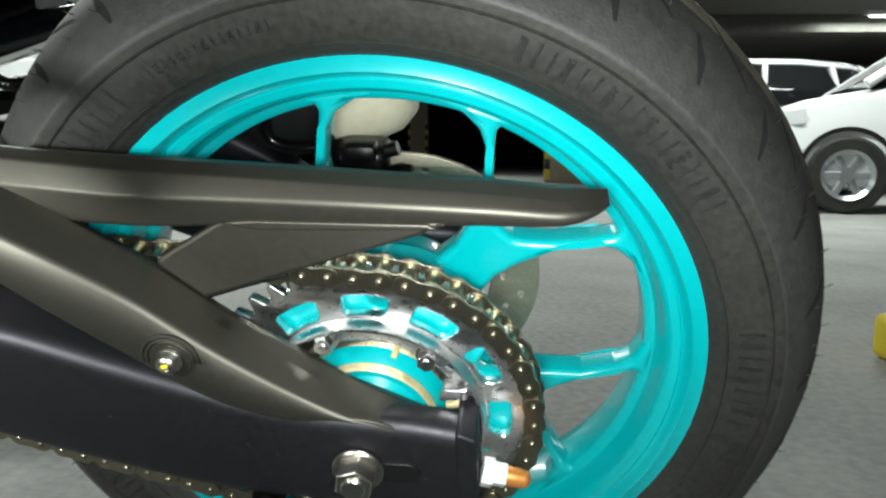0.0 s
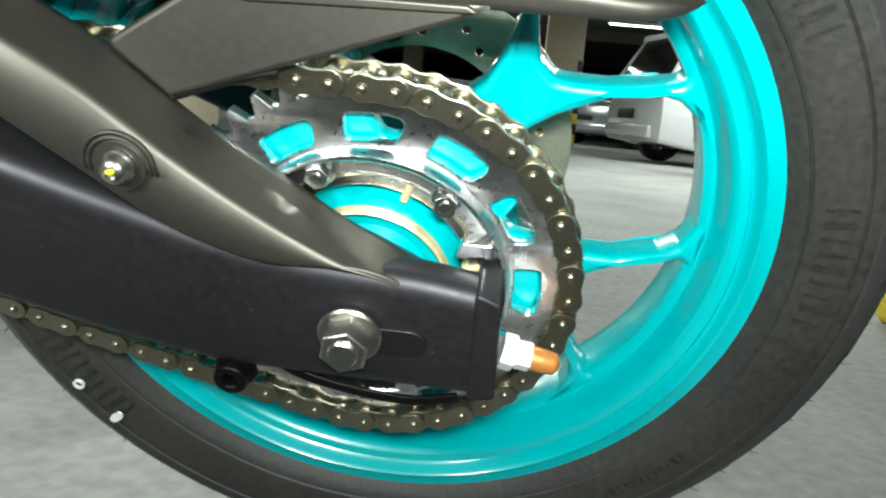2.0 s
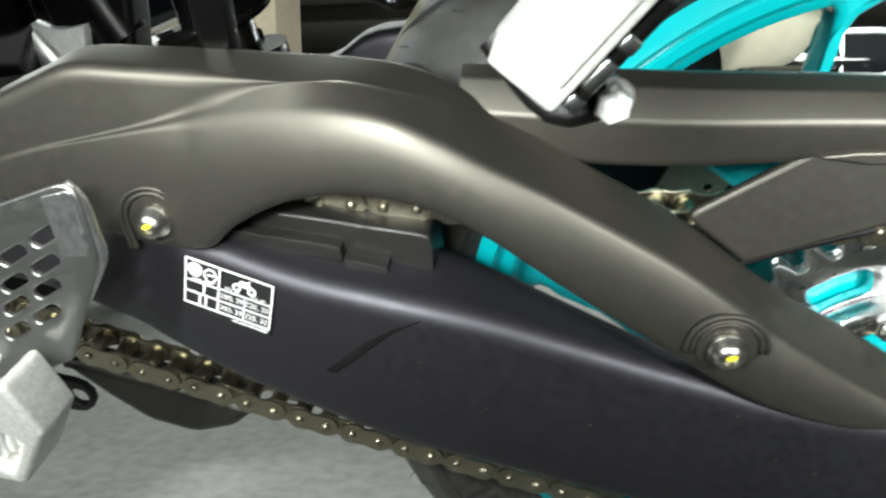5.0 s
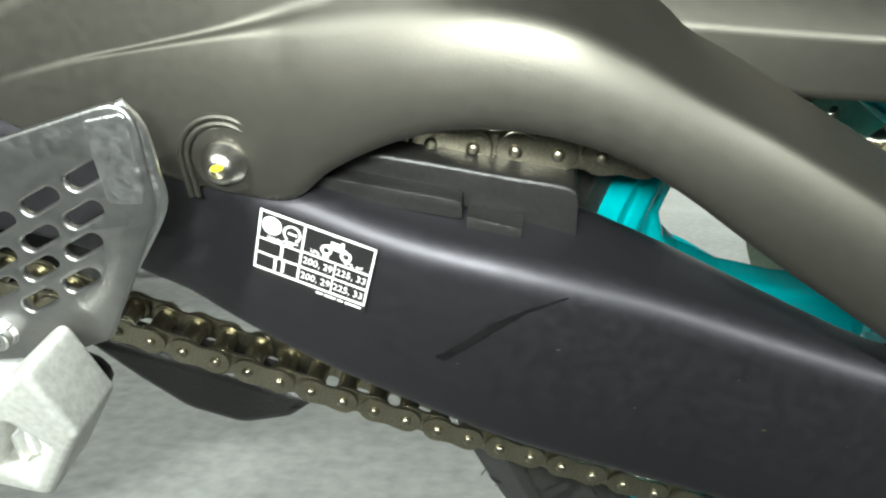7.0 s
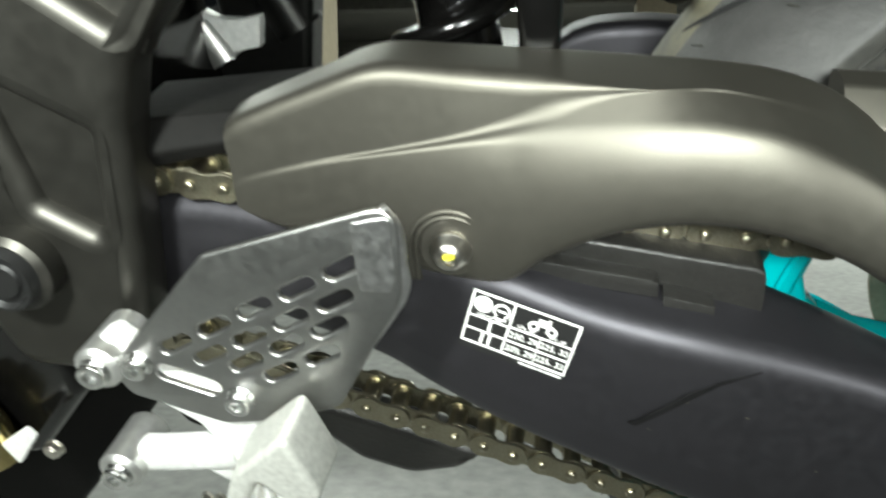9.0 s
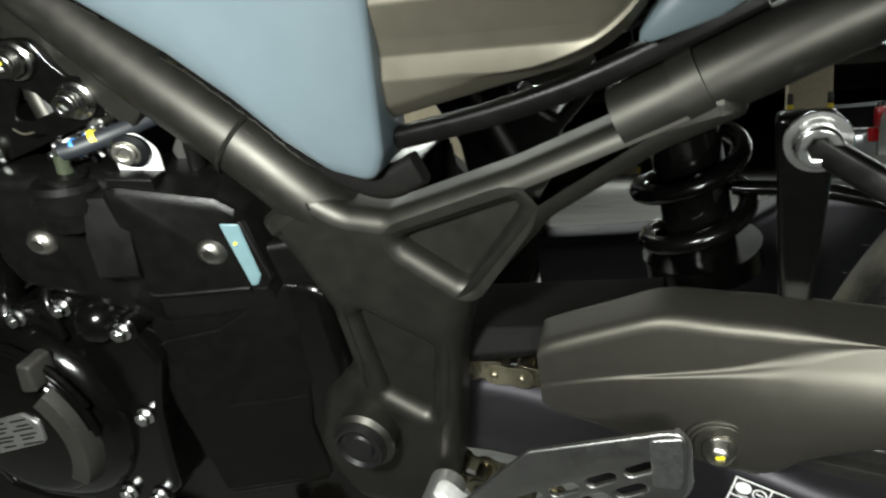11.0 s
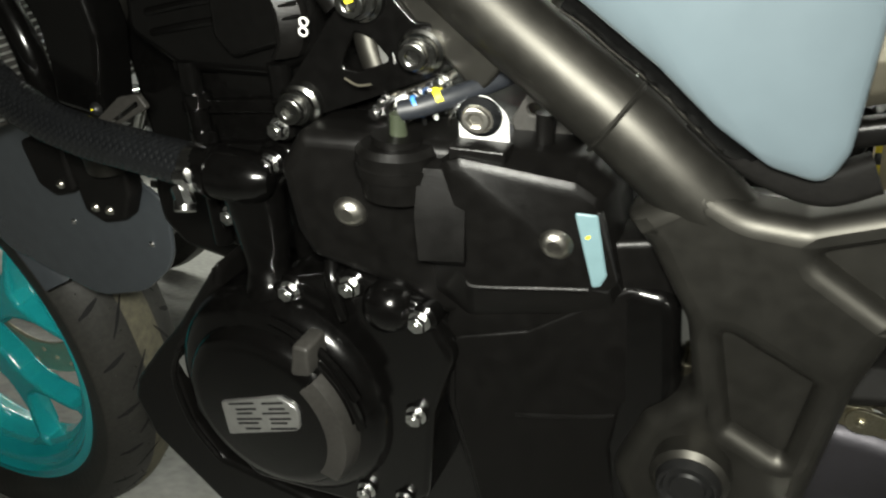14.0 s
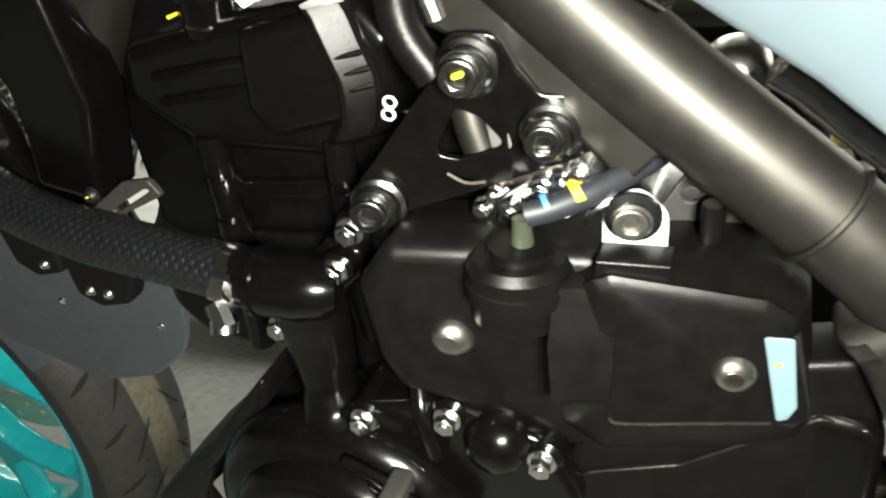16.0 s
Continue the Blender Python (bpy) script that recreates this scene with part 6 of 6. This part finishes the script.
def pillar(x, y, w, guards=True):
    p = thing("pillar", "tan painted concrete pillar with yellow and black corner guards" if guards else "plain tan painted concrete pillar on the garage floor", "pillar", pose(x, y, 0), group="garage pillars")
    part("shaft", box(-w / 2, w / 2, -w / 2, w / 2, 0, 2.75, 0.02), PILLARMAT, p)
    for sx in (-1, 1) if guards else ():
        for k in range(8):
            x0, x1 = (-w / 2 - 0.012, -w / 2 + 0.075) if sx < 0 else (w / 2 - 0.075, w / 2 + 0.012)
            part("corner_guard", box(x0, x1, -w / 2 - 0.012, -w / 2 + 0.06, 0.06 + 0.17 * k, 0.225 + 0.17 * k, 0.004), STRIPE_Y if k % 2 == 0 else DARK, p, "yellow corner guard" if k % 2 == 0 else "black corner guard")


for px, py in ((0.82, 12.6), (-6.5, 12.6), (9.0, 12.6), (-3.2, 24.0), (5.2, 26.0), (-2.3, 4.6)):
    pillar(px, py, 0.62 if py > 5 else 0.5, py > 5)


def ceiling_batten(x, y):
    b = thing("batten_light", "white fluorescent batten under the ceiling", "ceiling light", pose(x, y, 2.66), group="garage battens")
    part("housing", box(-0.65, 0.65, -0.06, 0.06, 0.02, 0.09, 0.01), WHITE, b)
    part("tube", tube([(-0.6, 0, 0.0), (0.6, 0, 0.0)], 0.016, 12, 0), BATTEN, b, "glowing white tube")


# the second and third fixtures only house added brightening lamps
for lx, ly in ((2.0, 5.0), (-3.9, 3.2), (3.4, 7.9), (6.0, 12.0), (-2.0, 14.0), (2.6, 17.0), (-5.3, 21.3), (-7.3, 30.2)):
    ceiling_batten(lx, ly)


def loft_rows(rows):
    """A body lofted along x from rows of x, half width at the foot, half width at the top, foot and top height."""
    rings = []
    for x, wf, wt, z0, z1 in rows:
        sec = rounded([(-wf, z0), (-wf * 1.0, z0 + 0.45 * (z1 - z0)), (-wt, z1), (wt, z1), (wf, z0 + 0.45 * (z1 - z0)), (wf, z0)], [0.05, 0.12, 0.10, 0.10, 0.12, 0.05], 3)
        rings.append([(x, y, z) for y, z in sec])
    return loft(rings)


def car(label, m, paint, tall=1.5, length=4.3, rear=True, group="parked cars", trim=False):
    """A parked car, nose towards +x."""
    c = thing("car", label, "car", m, group=group)
    L, h = length / 2, tall
    belt = 0.62 * h
    part("body", loft_rows([(-L, 0.62, 0.58, 0.36, belt - 0.08), (-L + 0.08, 0.78, 0.74, 0.26, belt), (-L + 0.5, 0.86, 0.80, 0.2, belt + 0.02), (0, 0.87, 0.81, 0.18, belt), (L - 1.2, 0.87, 0.80, 0.19, belt - 0.02), (L - 0.55, 0.85, 0.72, 0.2, belt - 0.13), (L - 0.12, 0.78, 0.62, 0.24, belt - 0.26), (L, 0.62, 0.5, 0.32, belt - 0.36)]), paint, c)
    tail = -L + (0.12 if rear else 0.75)
    part("cabin", loft_rows([(tail, 0.72, 0.62, belt - 0.05, belt + 0.05), (tail + 0.28, 0.76, 0.60, belt - 0.05, h - 0.06), (-0.4, 0.79, 0.61, belt - 0.05, h), (0.35, 0.79, 0.60, belt - 0.05, h - 0.03), (1.25, 0.76, 0.66, belt - 0.07, belt + 0.02)]), GLASSMAT, c, "dark glazed cabin")
    part("roof", loft_rows([(tail + 0.22, 0.60, 0.56, h - 0.10, h - 0.03), (tail + 0.4, 0.63, 0.58, h - 0.07, h + 0.0), (-0.4, 0.65, 0.60, h - 0.05, h + 0.035), (0.3, 0.64, 0.58, h - 0.08, h + 0.0), (0.5, 0.62, 0.56, h - 0.14, h - 0.06)]), paint, c)
    for sy in (-1, 1):
        for xa, za, xb, zb in ((1.28, belt - 0.02, 0.38, h - 0.05), (0.1, belt - 0.02, 0.02, h - 0.02), (-0.95, belt - 0.02, -0.85, h - 0.02), (tail + 0.02, belt, tail + 0.32, h - 0.05)):
            part("window_pillar", tube([(xa, sy * 0.785, za), ((xa + xb) / 2, sy * 0.725, (za + zb) / 2), (xb, sy * 0.625, zb)], 0.035, 8, 2), paint, c)
        part("headlight", loft([[(L - 0.52 + 0.1 * i, sy * (0.79 - 0.05 * i) + dy, belt - 0.27 - 0.015 * i + dz) for dy, dz in ((-0.03, -0.06), (0.03, -0.06), (0.03, 0.06), (-0.03, 0.06))] for i in range(5)]), LAMPWHITE, c, "clear headlight")
        part("tail_light", box(-L + 0.0, -L + 0.26, sy * 0.72 - 0.06, sy * 0.72 + 0.07, belt - 0.22, belt + 0.04, 0.03), REDLAMP, c, "red tail light")
        part("mirror", box(0.92, 1.06, sy * 0.95 - 0.08, sy * 0.95 + 0.08, belt, belt + 0.13, 0.03), paint, c)
        if trim:
            # chrome bars laid on the flanks to give reflected light streaks
            for tz in (belt - 0.01, belt - 0.27, 0.40):
                part("side_moulding", box(-L + 0.5, L - 0.9, sy * 0.875 - 0.012, sy * 0.875 + 0.012, tz - 0.022, tz + 0.022, 0.008), CHROME, c, "chrome bar in place of a reflected light streak")
        part("door_handle", box(-0.35, -0.18, sy * 0.87 - 0.015, sy * 0.87 + 0.015, belt - 0.14, belt - 0.11, 0.008), CHROME, c)
        for wx in (-L + 0.85, L - 0.85):
            w = part("wheel", lathe([(0.2, -0.1), (0.29, -0.1), (0.315, -0.07), (0.315, 0.07), (0.29, 0.1), (0.2, 0.1), (0.2, -0.1)], 36, (wx, sy * 0.80, 0.315)), RUBBER, c)
            part("arch", lathe([(0.34, -0.05), (0.375, -0.06), (0.375, 0.06), (0.34, 0.05), (0.34, -0.05)], 24, (wx, sy * 0.82, 0.33), 0, 180), DARK, c)
            part("rim", join(lathe([(0.17, -0.02), (0.205, -0.05), (0.205, 0.05), (0.17, 0.02)], 32, (wx, sy * 0.86, 0.315)), lathe([(0.0, -0.04), (0.06, -0.04), (0.06, 0.04), (0.0, 0.04)], 20, (wx, sy * 0.86, 0.315)), *[tube([(wx + 0.05 * math.cos(a), sy * 0.86, 0.315 + 0.05 * math.sin(a)), (wx + 0.19 * math.cos(a), sy * 0.86, 0.315 + 0.19 * math.sin(a))], 1, smooth=0, flat=(0.05, 0.06)) for a in [math.pi / 3 * k for k in range(6)]]), SILVERCAR, w, "silver alloy rim")
    part("bumper", box(-L - 0.03, -L + 0.12, -0.66, 0.66, 0.30, 0.46, 0.04), paint, c)
    part("plate_bar", box(-L - 0.036, -L - 0.026, -0.24, 0.24, 0.52, 0.64, 0.005), INK, c, "dark plain number plate")
    part("grille", box(L - 0.06, L + 0.02, -0.42, 0.42, 0.40, 0.58, 0.03), DARK, c)
    return c


car("white people carrier with silver six-spoke wheels on the garage floor", pose(4.25, 6.42, 0, 0, 0, 171), WHITECAR, 1.72, 4.5)
car("white estate car with red tail lights parked on the garage floor", pose(3.63, 9.75, 0, 0, 0, 15), WHITECAR, 1.62, 4.4)
car("silver hatchback with red tail lights behind a pillar", pose(2.9, 17.2, 0, 0, 0, 48), SILVERCAR, 1.45, 4.0)
car("silver saloon parked beside the white estate car", pose(8.6, 12.6, 0, 0, 0, 150), SILVERCAR, 1.45, 4.3)
car("black saloon with chrome bars in place of reflected garage lights", pose(-9.5, 15.6, 0, 0, 0, 8), DARKCAR, 1.42, 4.4, trim=True)
car("black hatchback parked in the garage", pose(-7.6, 10.5, 0, 0, 0, 80), DARKCAR, 1.45, 4.0)
car("white van parked in the garage", pose(-4.6, 5.7, 0, 0, 0, 4), WHITECAR, 1.95, 4.6)


def parked_motorcycle(m):
    """The dark machine parked on the far side."""
    b = thing("motorcycle", "dark motorcycle with chrome details parked beside the first one", "motorcycle", m)
    for wx in (-1.25, 0.0):
        w = part("wheel", lathe([(0.23, -0.05), (0.27, -0.06), (0.295, -0.035), (0.30, 0.0), (0.295, 0.035), (0.27, 0.06), (0.23, 0.05), (0.23, -0.05)], 48, (wx, 0, 0.30)), RUBBER, b)
        part("rim", join(lathe([(0.205, -0.035), (0.235, -0.045), (0.235, 0.045), (0.205, 0.035), (0.205, -0.035)], 48, (wx, 0, 0.30)), *[tube([(wx + 0.03 * math.cos(a), 0, 0.30 + 0.03 * math.sin(a)), (wx + 0.22 * math.cos(a), 0, 0.30 + 0.22 * math.sin(a))], 1, smooth=0, flat=(0.02, 0.025)) for a in [math.pi / 3 * k for k in range(6)]]), DARK, w)
    part("tank", loft_rows([(-0.95, 0.06, 0.05, 0.72, 0.82), (-0.88, 0.13, 0.10, 0.70, 0.92), (-0.7, 0.15, 0.11, 0.70, 0.96), (-0.5, 0.12, 0.09, 0.70, 0.90), (-0.42, 0.08, 0.06, 0.70, 0.80)]), DARKCAR, b, "glossy black tank")
    part("seat", loft_rows([(-0.45, 0.09, 0.08, 0.70, 0.78), (-0.3, 0.13, 0.12, 0.71, 0.79), (-0.05, 0.12, 0.11, 0.74, 0.83), (0.1, 0.08, 0.07, 0.80, 0.86)]), PLASTIC, b, "black seat")
    part("tail", loft_rows([(-0.2, 0.10, 0.08, 0.62, 0.74), (0.05, 0.08, 0.06, 0.70, 0.80), (0.2, 0.04, 0.03, 0.76, 0.82)]), DARKCAR, b)
    part("tail_light", box(0.17, 0.22, -0.04, 0.04, 0.74, 0.79, 0.01), REDLAMP, b)
    part("engine", join(box(-0.85, -0.50, -0.14, 0.14, 0.28, 0.50, 0.03), box(-0.85, -0.66, -0.11, 0.11, 0.48, 0.68, 0.02)), ENGINE, b)
    part("side_case", lathe([(0, -0.17), (0.09, -0.17), (0.11, -0.15), (0.11, -0.12)], 32, (-0.62, 0, 0.40)), CHROME, b, "polished engine case")
    part("exhaust", tube([(-0.82, -0.12, 0.55), (-0.9, -0.13, 0.40), (-0.75, -0.14, 0.27), (-0.3, -0.16, 0.28), (0.1, -0.17, 0.38)], [0.02, 0.02, 0.022, 0.045, 0.05], 18, 5), CHROME, b, "chrome exhaust")
    part("shock_absorber", tube([(-0.12, -0.13, 0.36), (-0.2, -0.12, 0.68)], 0.028, 16, 0), ENGINE, b)
    part("swingarm", tube([(-0.5, -0.10, 0.38), (0.0, -0.10, 0.30)], 1, smooth=0, flat=(0.03, 0.05)), SATIN, b)
    for sy in (-1, 1):
        part("fork_leg", tube([(-1.25, sy * 0.09, 0.30), (-1.0, sy * 0.09, 0.95)], 0.022, 14, 0), CHROME, b)
    part("handlebar", tube([(-0.82, -0.36, 1.02), (-0.95, -0.2, 1.04), (-1.0, 0, 1.0), (-0.95, 0.2, 1.04), (-0.82, 0.36, 1.02)], 0.012, 12, 5), CHROME, b)
    part("headlight", lathe([(0, -0.06), (0.07, -0.05), (0.085, 0.0), (0.085, 0.06), (0, 0.08)], 28, (-1.1, 0, 0.88)), LAMPWHITE, b)
    part("fender", lathe([(0.315, -0.06), (0.325, 0), (0.315, 0.06), (0.31, 0), (0.315, -0.06)], 28, (-1.25, 0, 0.30), 30, 160), DARKCAR, b)
    part("foot_peg", tube([(-0.35, -0.13, 0.36), (-0.35, -0.25, 0.36)], 0.012, 10, 0), CHROME, b)
    return b


parked_motorcycle(pose(-1.25, 1.35, 0.0, 8, 0, 4))


stop = thing("wheel_stop", "yellow painted wheel stop on the concrete floor", "wheel stop", pose(0.98, 0.98, 0, 0, 0, 8))
part("block", box(-0.10, 0.10, -0.06, 0.06, 0.0, 0.10, 0.02, 3), STRIPE_Y, stop)
part("bolt_head", drum((0.0, 0.05), 0.012, -0.066, -0.055, 0.002, 16), DARK, stop)
